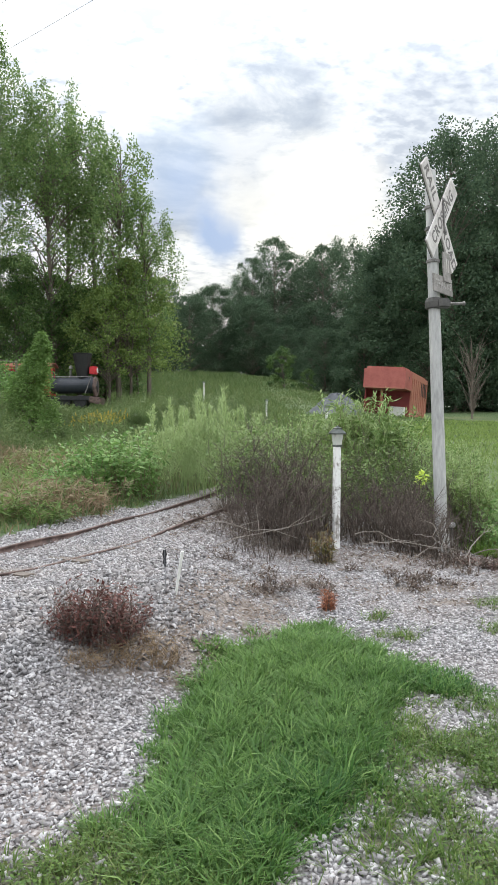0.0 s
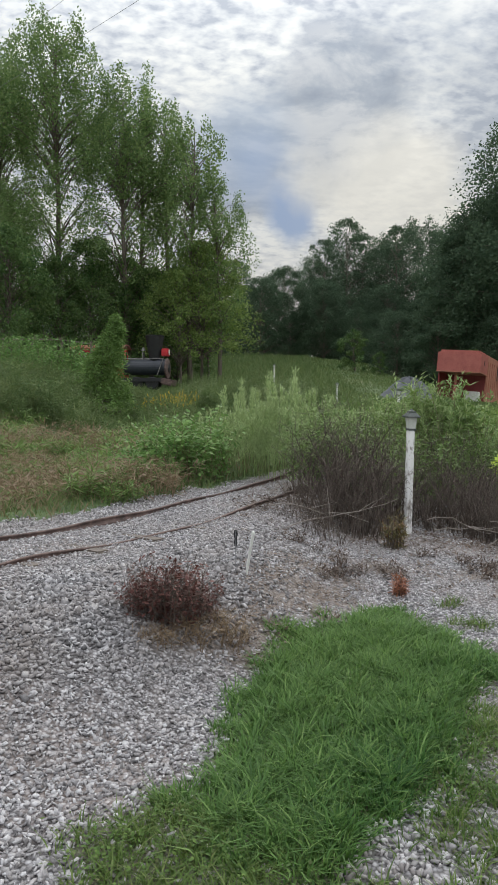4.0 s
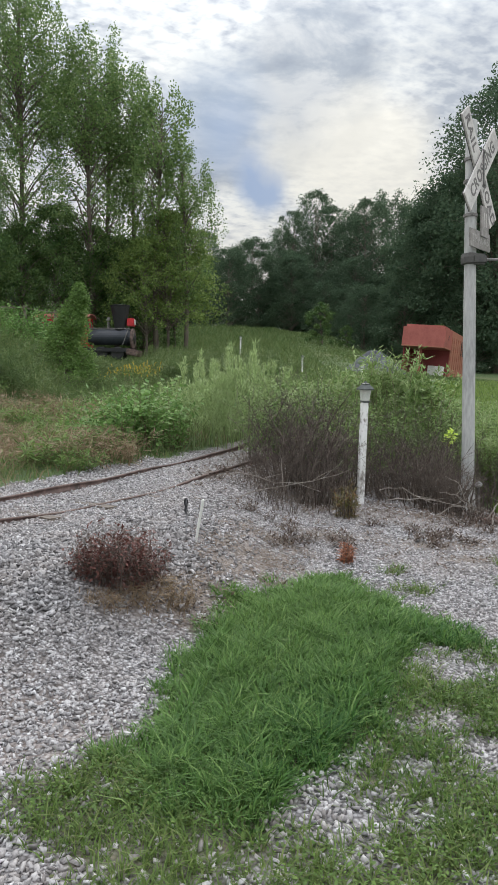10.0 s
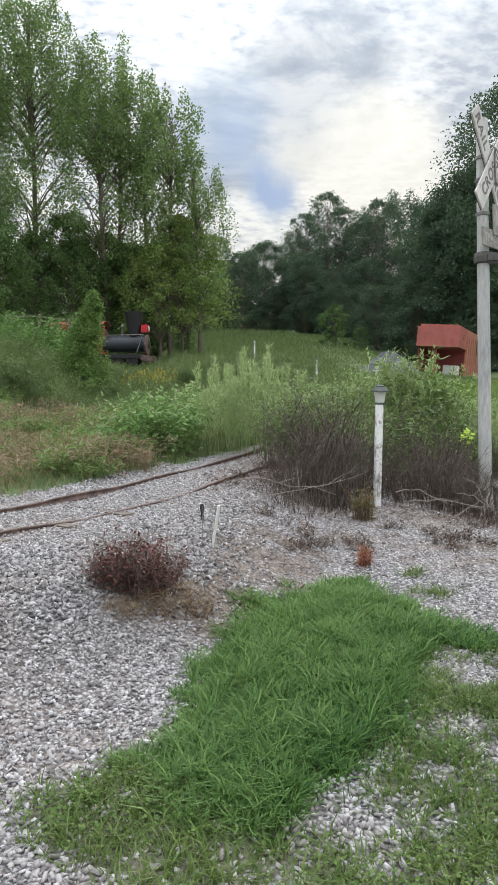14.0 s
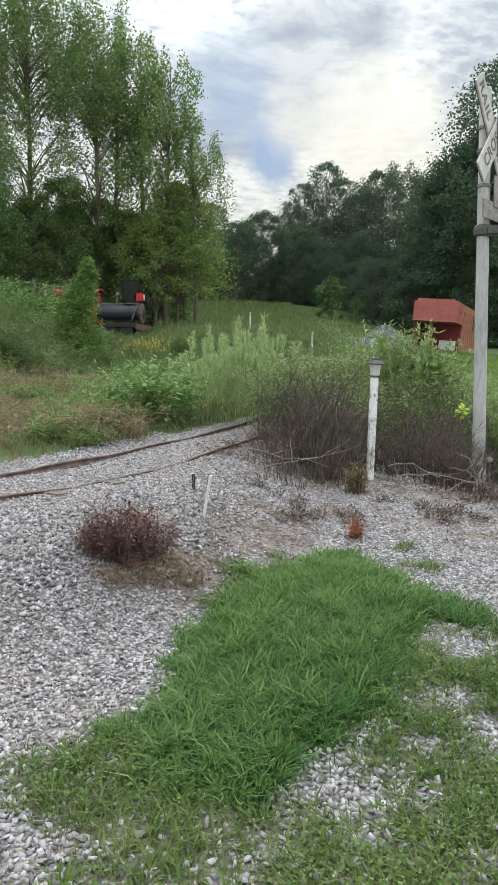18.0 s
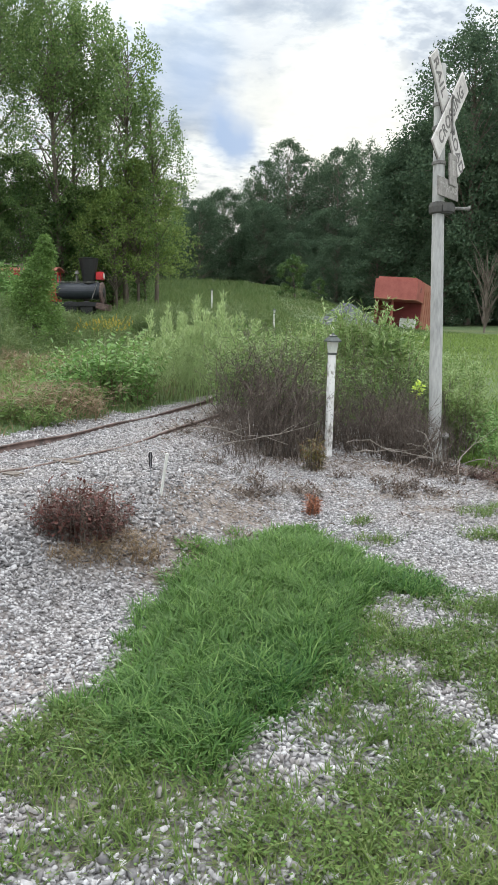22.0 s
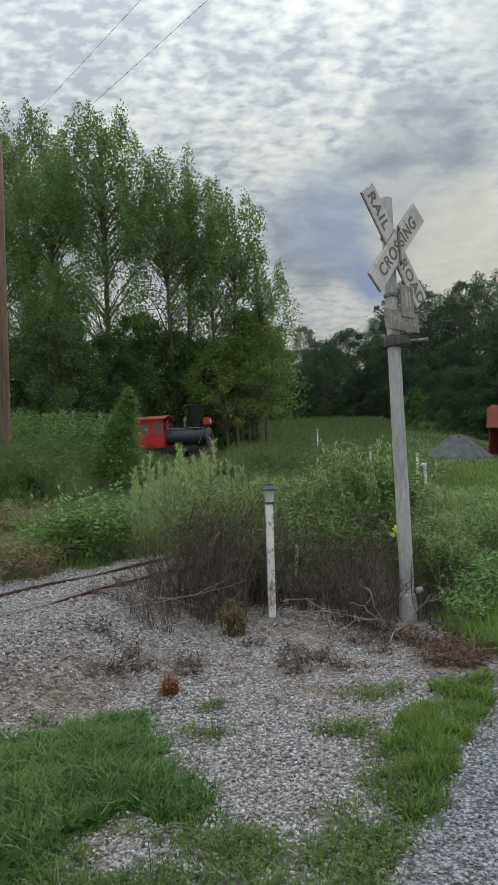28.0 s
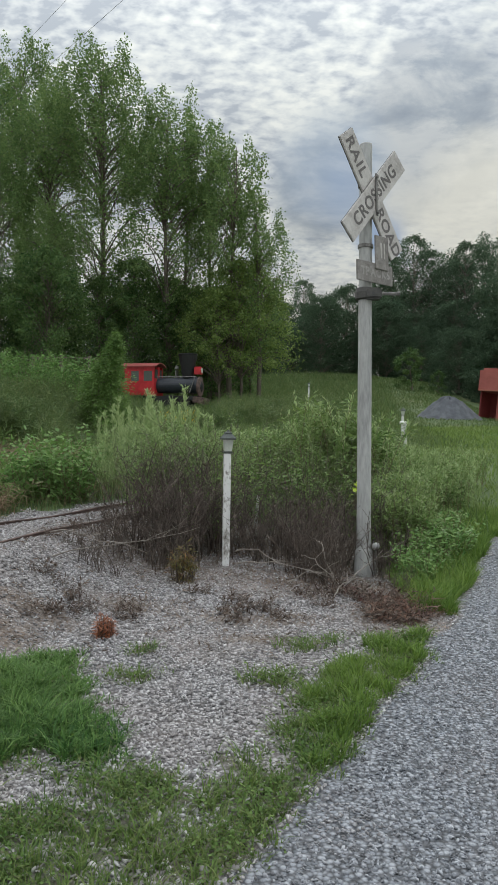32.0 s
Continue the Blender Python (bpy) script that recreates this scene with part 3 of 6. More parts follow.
def build_grass():
    rng = np.random.default_rng(5)
    x, y = scatter(rng, 11500, -3.0, 0.0, 1.2, 4.5)
    lawn, verge, _ = cover(x + rng.normal(0, 0.035, len(x)), y + rng.normal(0, 0.035, len(x)))
    k = lawn > 0.3 + 0.4 * rng.random(len(x))
    x, y = x[k], y[k]
    core = in_poly(x, y, LAWN.mean(0) + (LAWN - LAWN.mean(0)) * 0.84)
    tall = (0.55 + 0.3 * lumpy(x, y, 13.0, 0.4)) * rng.uniform(0.45, 1.6, len(x)) * np.where(core, 1.0, 0.55)
    x, y, aim = tufts(x, y, rng, 22, 0.042)
    n = len(x)
    h = rng.uniform(0.02, 0.105, n) * np.repeat(tall, 22)
    grass_stuff("lawn_grass", x, y, h, rng.uniform(0.005, 0.011, n), rng.uniform(0.2, 1.9, n), M_GRASS, "lush dark green uncut grass patch on the gravel", rng, aim)
    x, y = scatter(rng, 46000, -5.5, 1.1, -3.0, 4.8)
    lawn, verge, _ = cover(x + rng.normal(0, 0.05, len(x)), y + rng.normal(0, 0.05, len(x)))
    k = verge * (0.75 + 0.8 * lumpy(x, y, 5.0, 2.2)) > 0.2 + 0.55 * rng.random(len(x))
    x, y = x[k], y[k]
    tall = rng.uniform(0.45, 1.3, len(x))
    x, y, aim = tufts(x, y, rng, 11, 0.035)
    n = len(x)
    grass_stuff("verge_grass", x, y, rng.uniform(0.015, 0.065, n) * np.repeat(tall, 11), rng.uniform(0.004, 0.009, n), rng.uniform(0.3, 1.9, n), M_THIN, "short patchy yellow-green grass along the drive", rng, aim)
    # lush bright strip at the edge of the drive
    x, y = scatter(rng, 30000, 0.2, 3.0, 2.7, 9.6)
    d = on_drive(x, y)
    _, verge, field = cover(x, y)
    lush = np.where(y < 4.9, (verge > 0.3) * (d > -0.42) * (y > 3.0), (field > 0.5) * (d > -0.75))
    k = (lush * (np.where(y < 4.9, 0.15, 0.5) + lumpy(x, y, 7.0, 1.2)) > 0.3 + 0.5 * rng.random(len(x))) & (d < -0.01)
    x, y = x[k], y[k]
    tall = rng.uniform(0.5, 1.3, len(x)) * np.where(y < 4.9, 1.0, 1.5)
    x, y, aim = tufts(x, y, rng, 12, 0.035)
    n = len(x)
    grass_stuff("drive_edge_grass", x, y, rng.uniform(0.025, 0.09, n) * np.repeat(tall, 12), rng.uniform(0.004, 0.009, n), rng.uniform(0.2, 1.3, n), M_EDGE, "bright yellow-green grass along the edge of the drive", rng, aim)


def clover():
    """Small broad leaves of clover and plantain low in the grass."""
    rng = np.random.default_rng(15)
    x, y = scatter(rng, 230000, -4.2, 1.1, -1.0, 4.8)
    lawn, verge, _ = cover(x + rng.normal(0, 0.05, len(x)), y + rng.normal(0, 0.05, len(x)))
    k = (verge * 1.1 + lawn * 0.35) * lumpy(x, y, 3.3, 0.9) > 0.22 + 0.4 * rng.random(len(x))
    x, y = x[k], y[k]
    n = len(x)
    pos = np.stack([x, y, land(x, y) + rng.uniform(0.005, 0.05, n)], 1)
    way = spread(rng, n)
    way[:, 2] *= 0.4
    up = np.tile(np.array([[0, 0, 1.0]]), (n, 1)) + rng.normal(0, 0.35, (n, 3))
    v, f = leaf_mesh(pos, way, up, rng.uniform(0.009, 0.023, n), rng.uniform(0.006, 0.015, n), 0.12)
    tagged(new("clover_cover", mesh_np("clover_cover", v, f, M_CLOVER)), "low green clover and broad weeds among the grass", "clover", kind="stuff")
    # leaf litter, brown bits on the gravel
    x, y = scatter(rng, 60000, -3.4, 1.4, 2.6, 7.6)
    mound = (np.abs(y - 5.3) < 1.1) & (x > -2.2) & (x < 0.9)
    k = np.maximum(litter(x, y) * (0.4 + lumpy(x, y, 6.0, 0.2)), mound * 0.9 * lumpy(x, y, 9.0, 1.1) ** 2) > 0.3 + 0.9 * rng.random(len(x))
    x, y = x[k], y[k]
    n = len(x)
    pos = np.stack([x, y, land(x, y) + rng.uniform(0.004, 0.022, n)], 1)
    way = spread(rng, n)
    way[:, 2] *= 0.35
    v, f = leaf_mesh(pos, way, np.tile(np.array([[0, 0, 1.0]]), (n, 1)) + rng.normal(0, 0.5, (n, 3)), rng.uniform(0.015, 0.06, n), rng.uniform(0.004, 0.014, n))
    tagged(new("leaf_litter", mesh_np("leaf_litter", v, f, M_LITTER)), "dry brown leaf litter scattered on gravel", "leaf litter", kind="stuff")


M_CLOVER = leafy("clover_leaves", [(0.12, 0.09, 0.05), (0.04, 0.09, 0.024), (0.075, 0.15, 0.034), (0.12, 0.22, 0.05), (0.2, 0.3, 0.07)])
M_LITTER = leafy("brown_litter", [(0.07, 0.048, 0.038), (0.14, 0.1, 0.08), (0.27, 0.21, 0.17)], 0.1)
build_grass()
clover()


# ---- built things ----
M_WHITE = worn("peeling_white_paint", [(0.14, 0.125, 0.11), (0.42, 0.4, 0.38), (0.82, 0.82, 0.82), (0.83, 0.83, 0.83), (0.84, 0.84, 0.84)], 0.6, 11, 0.35, 55, axis=(1, 1, 0.45))
M_WHITE2 = worn("white_paint", [(0.6, 0.6, 0.58), (0.78, 0.78, 0.76)], 0.55, 9, 0.2)
M_CAP = worn("lamp_cap_metal", [(0.04, 0.046, 0.044), (0.08, 0.09, 0.086), (0.12, 0.13, 0.125)], 0.5, 14, 0.2, metal=0.2)
M_FROST = worn("lamp_frosted_plastic", [(0.5, 0.52, 0.48), (0.68, 0.7, 0.66)], 0.35, 12, 0.1)
M_SIGN = worn("weathered_sign_paint", [(0.4, 0.37, 0.36), (0.56, 0.53, 0.52), (0.66, 0.63, 0.62)], 0.65, 7, 0.2, 45)
M_SIGNBACK = worn("sign_edge", [(0.05, 0.05, 0.05), (0.1, 0.095, 0.09)], 0.6, 10)
M_LETTER = worn("faded_black_lettering", [(0.12, 0.11, 0.11), (0.2, 0.18, 0.18)], 0.7, 30)
M_POLE = worn("grey_painted_pole", [(0.3, 0.3, 0.3), (0.42, 0.42, 0.42), (0.52, 0.52, 0.51)], 0.6, 5, 0.25, 40, axis=(1, 1, 0.2))
M_FADED = worn("faded_plate_lettering", [(0.3, 0.28, 0.27), (0.42, 0.4, 0.39)], 0.7, 25)
M_GREYMETAL = worn("grey_metal", [(0.1, 0.1, 0.1), (0.2, 0.19, 0.185), (0.3, 0.29, 0.28)], 0.6, 12, 0.3, metal=0.2)
M_PLATE = worn("dull_sign_plate", [(0.17, 0.155, 0.15), (0.26, 0.24, 0.23), (0.34, 0.32, 0.31)], 0.65, 10, 0.2)
M_RUST = worn("rusty_rail", [(0.055, 0.04, 0.036), (0.115, 0.075, 0.065), (0.2, 0.14, 0.125)], 0.7, 9, 0.4, 60)
M_TIE = worn("tie_wood", [(0.09, 0.075, 0.065), (0.18, 0.15, 0.13)], 0.9, 6, 0.6, 30)
M_RED = worn("loco_red_paint", [(0.36, 0.012, 0.018), (0.5, 0.02, 0.03), (0.56, 0.03, 0.04)], 0.4, 4, 0.1)
M_ROOFRED = worn("loco_roof_red", [(0.3, 0.06, 0.06), (0.42, 0.12, 0.11)], 0.5, 5, 0.1)
M_BLACK = worn("loco_black_paint", [(0.012, 0.012, 0.014), (0.022, 0.022, 0.026)], 0.5, 5, 0.1)
M_BOILER = worn("boiler_blue_black", [(0.02, 0.025, 0.035), (0.04, 0.045, 0.06)], 0.45, 5, 0.1)
M_TRAILER = worn("faded_red_trailer_paint", [(0.27, 0.07, 0.058), (0.35, 0.095, 0.08), (0.41, 0.125, 0.105)], 0.55, 2.5, 0.1, 25)
M_TRAILER_SIDE = worn("orange_red_trailer_side", [(0.32, 0.125, 0.085), (0.41, 0.16, 0.11)], 0.5, 2.0, 0.1, 25)
# trailer red with the deep shadow of the nose recess put into the colour
M_TRAILER_SHADED = worn("shaded_red_trailer_front", [(0.16, 0.02, 0.022), (0.23, 0.032, 0.035)], 0.6, 3.0, 0.1)
M_TYRE = worn("black_rubber", [(0.02, 0.02, 0.02), (0.035, 0.035, 0.035)], 0.85, 20)
M_PILE = worn("crushed_stone_pile", [(0.065, 0.069, 0.08), (0.1, 0.106, 0.121), (0.15, 0.156, 0.174)], 0.95, 3, 0.9, 25)
M_FENCE = worn("grey_fence_wood", [(0.12, 0.1, 0.085), (0.22, 0.19, 0.16)], 0.9, 8, 0.4)
M_WIRE = worn("wire_grey", [(0.16, 0.16, 0.175), (0.25, 0.25, 0.27)], 0.6, 8)


def m_glass():
    m, t, b = material("dusty_glass")
    b.inputs["Base Color"].default_value = (0.09, 0.11, 0.1, 1)
    b.inputs["Roughness"].default_value = 0.12
    b.inputs["Specular IOR Level"].default_value = 0.6
    return m


M_GLASS = m_glass()


def thing(name, m, label, category, group="", kind=""):
    ob = new(name)
    ob.empty_display_size = 0.1
    ob.matrix_world = m
    return tagged(ob, label, category, group, kind)


def lamp_post(base, top, label, group="white garden lamp posts"):
    """A square white post with a frosted tapering lantern under a dark hipped cap."""
    base, top = Vector(base), Vector(top)
    h = (top - base).length
    z = (top - base).normalized()
    x = Vector((1, 0.25, 0)).cross(z).cross(z).normalized() * -1
    y = z.cross(x)
    m = Matrix((x, y, z)).transposed().to_4x4()
    m.translation = base
    ob = thing("lamp_post", m, label, "lamp post", group)
    ph = h - 0.21
    bm = box(0.062, 0.062, ph + 0.1, Matrix.Translation((0, 0, (ph - 0.1) / 2)), 0.005)
    for v in bm.verts:
        v.co.x += 0.003 * math.sin(v.co.z * 5)
    part("post", bm, M_WHITE, ob, "white post with peeling paint")
    part("collar", box(0.076, 0.076, 0.02, Matrix.Translation((0, 0, ph + 0.01)), 0.004), M_CAP, ob, "dark metal collar")
    bm = bmesh.new()
    lathe([(0.045, ph + 0.02), (0.06, ph + 0.12), (0.064, ph + 0.125)], 4, Matrix.Rotation(radians(45), 4, "Z"), bm)
    part("lantern", bm, M_FROST, ob, "pale frosted lantern")
    bm = lathe([(0.09, ph + 0.125), (0.092, ph + 0.137), (0.052, ph + 0.17), (0.045, ph + 0.172), (0.045, ph + 0.186), (0.02, ph + 0.194), (0.008, ph + 0.21)], 4, Matrix.Rotation(radians(45), 4, "Z"))
    part("cap", bm, M_CAP, ob, "dark green-grey hipped cap")
    return ob


def text_mesh(words, size, m, mat, parent, spacing=1.0):
    cu = bpy.data.curves.new("lettering", "FONT")
    cu.body, cu.size, cu.align_x, cu.align_y, cu.extrude = words, size, "CENTER", "CENTER", 0.001
    cu.space_character = spacing
    cu.offset = 0.004
    tmp = new("tmp", cu)
    me = bpy.data.meshes.new_from_object(tmp.evaluated_get(bpy.context.evaluated_depsgraph_get()))
    bpy.data.objects.remove(tmp)
    me.transform(m)
    me.materials.clear()
    me.materials.append(mat)
    return child("lettering", me, parent)


def crossbuck():
    base, tip = Vector((0.755, 7.02, 0.2)), Vector((0.75, 7.28, 4.22))
    ob = thing("railroad_crossing_sign", Matrix.Translation(base), "grey pole with weathered white railroad crossing crossbuck and track plates", "road sign")
    z = (tip - base).normalized()
    x = Vector((0.68, 0.733, 0)).normalized()
    n = x.cross(z).normalized()
    z = n.cross(x)
    axis = tip - base
    up = (tip - base).normalized()
    side = Vector((1, 0, 0))
    fwd = up.cross(side).normalized()
    pole_m = Matrix((side, fwd, up)).transposed().to_4x4()
    length = axis.length
    bm = lathe([(0.068, -0.35), (0.068, 0.02), (0.066, 1.5), (0.062, 2.7), (0.06, length - 0.01), (0.058, length)], 14, pole_m)
    part("pole", bm, M_POLE, ob, "grey weathered pole", smooth=True)
    part("base_collar", lathe([(0.085, -0.22), (0.088, -0.05), (0.082, 0.12), (0.07, 0.15)], 10, pole_m), M_POLE, ob, "grey metal base collar")
    part("knob", lathe([(0.02, 0.0), (0.03, 0.015), (0.034, 0.045), (0.02, 0.07)], 10, pole_m @ Matrix.Translation((0.075, -0.03, 0.17)) @ Matrix.Rotation(radians(80), 4, "Y")), M_POLE, ob, "round metal knob", smooth=True)
    part("conduit", lathe([(0.011, 0.0), (0.011, 0.33)], 8, pole_m @ Matrix.Translation((0.11, -0.03, -0.16))), M_GREYMETAL, ob)
    # clamps and a bracket arm
    zc = 2.56
    part("clamp", lathe([(0.07, zc - 0.05), (0.095, zc - 0.04), (0.1, zc + 0.02), (0.09, zc + 0.06), (0.07, zc + 0.07)], 12, pole_m), M_SIGNBACK, ob, "dark metal clamp")
    part("clamp", lathe([(0.062, 3.36), (0.078, 3.37), (0.078, 3.4), (0.062, 3.41)], 12, pole_m), M_GREYMETAL, ob, "thin metal band")
    for zb in (3.03, 3.62):
        part("clamp", lathe([(0.06, zb - 0.02), (0.075, zb - 0.015), (0.075, zb + 0.015), (0.06, zb + 0.02)], 12, pole_m), M_GREYMETAL, ob, "thin metal band")
    part("clamp", box(0.16, 0.11, 0.11, pole_m @ Matrix.Translation((0.07, -0.05, zc)), 0.02), M_SIGNBACK, ob, "dark clamp block")
    part("bracket_arm", lathe([(0.016, 0), (0.016, 0.24), (0.024, 0.25), (0.024, 0.27), (0.01, 0.275)], 8, pole_m @ Matrix.Translation((0.05, -0.06, zc - 0.0)) @ Matrix.Rotation(radians(90), 4, "Y")), M_GREYMETAL, ob, "short metal arm")
    face = Matrix((x, z, n)).transposed().to_4x4()
    face.translation = Vector((0.80, 7.15, 3.69)) - base

    def board(name, angle, off, words, long):
        m = face @ Matrix.Translation((0, 0, off)) @ Matrix.Rotation(radians(angle), 4, "Z")
        bm = box(long, 0.225, 0.022, m, 0.004)
        b = part(name, bm, M_SIGN, ob, "weathered white board with faded black letters")
        part("board_edge", box(long + 0.004, 0.229, 0.012, m @ Matrix.Translation((0, 0, -0.008)), 0.003), M_SIGNBACK, b)
        for w, dx, sp in words:
            text_mesh(w, 0.17, m @ Matrix.Translation((dx, -0.004, 0.0125)), M_LETTER, b, sp)
        return b

    board("crossing_board", 46, 0.03, [("CROSSING", 0, 1.12)], 1.18)
    board("railroad_board", -54, 0.0, [("RAIL", -0.39, 1.15), ("ROAD", 0.39, 1.05)], 1.26)
    part("bolt_strap", box(0.03, 0.4, 0.012, face @ Matrix.Translation((0.01, -0.0, 0.05)), 0.003), M_GREYMETAL, ob, "dark steel strap")
    for dy in (-0.17, 0.17):
        part("bolt", lathe([(0.018, 0), (0.018, 0.012), (0.008, 0.016)], 6, face @ Matrix.Translation((0.01, dy, 0.056))), M_GREYMETAL, ob)
    tm = face @ Matrix.Translation((0.03, -0.68, -0.01))
    p = part("track_plate", box(0.54, 0.19, 0.016, tm @ Matrix.Translation((0.0, -0.05, 0)), 0.003), M_PLATE, ob, "dull grey plate lettered with tracks")
    text_mesh("TRACKS", 0.11, tm @ Matrix.Translation((0.0, -0.052, 0.0095)), M_FADED, p, 1.12)
    p = part("number_plate", box(0.2, 0.32, 0.016, tm @ Matrix.Translation((0.09, 0.15, 0.018)), 0.003), M_PLATE, ob, "dull grey number plate")
    for dx in (-0.02, 0.03):
        part("bar", box(0.022, 0.15, 0.004, tm @ Matrix.Translation((0.09 + dx, 0.17, 0.028)), 0.001), M_SIGN, p)


def stakes():
    ob = thing("marker_stake", Matrix.Translation((-2.17, 4.17, float(land(-2.17, 4.17)))), "thin white plastic marker stake leaning in gravel", "stake")
    bm = lathe([(0.009, -0.05), (0.009, 0.0), (0.01, 0.26), (0.011, 0.29), (0.004, 0.295)], 8, Matrix.Rotation(radians(6), 4, "X") @ Matrix.Rotation(radians(9), 4, "Y"))
    part("rod", bm, M_WHITE2, ob)
    ob = thing("black_marker", Matrix.Translation((-2.235, 4.28, float(land(-2.235, 4.28)))), "small black tattered flag on a thin wire stake", "marker flag")
    part("wire", lathe([(0.003, -0.05), (0.003, 0.24)], 6), M_WIRE, ob)
    bm = bmesh.new()
    cols = []
    for i in range(5):
        z = 0.13 + 0.028 * i
        wv = (0.004, 0.013, 0.009, 0.016, 0.011)[i]
        cols.append((bm.verts.new((-wv, 0.004 * (i % 2), z)), bm.verts.new((wv * 0.8, -0.005, z)), bm.verts.new((wv * 0.8, 0.004, z)), bm.verts.new((-wv, 0.01, z))))
    for a, b in zip(cols, cols[1:]):
        for k in range(4):
            bm.faces.new((a[k], a[(k + 1) % 4], b[(k + 1) % 4], b[k]))
    bm.faces.new(cols[0][::-1])
    bm.faces.new(cols[-1])
    part("flag", bm, M_BLACK, ob, "black tattered flag")
    ob = thing("marker_stake", Matrix.Translation((-0.3, 7.6, float(land(-0.3, 7.6)) + 0.02)), "short white stub stake among dead brush", "stake")
    part("rod", box(0.035, 0.035, 0.5, Matrix.Translation((0, 0, 0.22)) @ Matrix.Rotation(radians(5), 4, "Y"), 0.004), M_WHITE2, ob)

    x, y = 2.15, 15.0
    ob = thing("marker_post", Matrix.Translation((x, y, float(land(x, y)))), "slim white plastic pipe post with a bent top in weeds", "post")
    part("pipe", lathe([(0.03, -0.1), (0.03, 0.86), (0.034, 0.88), (0.034, 0.93), (0.01, 0.94)], 10), M_WHITE2, ob)
    part("elbow", lathe([(0.034, 0.0), (0.034, 0.1), (0.028, 0.11)], 10, Matrix.Translation((0, 0, 0.9)) @ Matrix.Rotation(radians(-80), 4, "Y")), M_WHITE2, ob)


def track():
    """Two light rails of about 0.6 m gauge on sleepers sunk in the ballast."""
    pts = TRACK
    s = np.r_[0, np.cumsum(np.hypot(*np.diff(pts, axis=0).T))]
    q = np.linspace(0, s[-1], 160)
    cx, cy = np.interp(q, s, pts[:, 0]), np.interp(q, s, pts[:, 1])
    for _ in range(6):
        cx[1:-1] = (cx[:-2] + cx[1:-1] * 2 + cx[2:]) / 4
        cy[1:-1] = (cy[:-2] + cy[1:-1] * 2 + cy[2:]) / 4
    tx, ty = np.gradient(cx), np.gradient(cy)
    ln = np.hypot(tx, ty)
    nx, ny = -ty / ln, tx / ln
    ob = thing("railway_track", Matrix(), "narrow-gauge rusty rails half buried in pale ballast", "railway track", kind="structure")
    prof = [(-0.026, -0.02), (-0.026, 0.0), (-0.006, 0.006), (-0.006, 0.03), (-0.013, 0.034), (-0.013, 0.045), (0.013, 0.045), (0.013, 0.034), (0.006, 0.03), (0.006, 0.006), (0.026, 0.0), (0.026, -0.02)]
    for side in (-1, 1):
        off = 0.32 * side
        wob = 0.012 * np.sin(q * 2.3 + side) + 0.006 * np.sin(q * 6.1)
        px, py = cx + nx * (off + wob), cy + ny * (off + wob)
        pz = land(px, py) - (0.008 if side > 0 else 0.017) + 0.014 * np.sin(q * 1.9 + side * 2) + 0.008 * np.sin(q * 5.3)
        if ny.mean() * side < 0:
            # the front rail sinks into the stones towards the open end
            pz = pz - 0.024 * smooth_step(-px, 2.5, 3.3) * (0.75 + 0.35 * np.sin(px * 4.2))
        v = np.concatenate([np.stack([px + nx * a, py + ny * a, pz + b], 1)[:, None] for a, b in prof], 1)
        k = len(prof)
        i, j = np.meshgrid(np.arange(len(q) - 1), np.arange(k), indexing="ij")
        f = np.stack([i * k + j, i * k + (j + 1) % k, (i + 1) * k + (j + 1) % k, (i + 1) * k + j], -1).reshape(-1, 4)
        child("rail", mesh_np("rail", v.reshape(-1, 3), f, M_RUST), ob, "rusty steel rail")
    tie = box(0.95, 0.12, 0.1, None, 0.012)
    me = bpy.data.meshes.new("sleeper")
    tie.to_mesh(me)
    tie.free()
    me.materials.append(M_TIE)
    for i in range(4, 156, 5):
        c = child("sleeper", me, ob)
        c.matrix_world = Matrix.Translation((cx[i], cy[i], float(land(cx[i], cy[i])) - 0.06 + 0.008 * math.sin(i))) @ Matrix.Rotation(math.atan2(ny[i], nx[i]), 4, "Z")


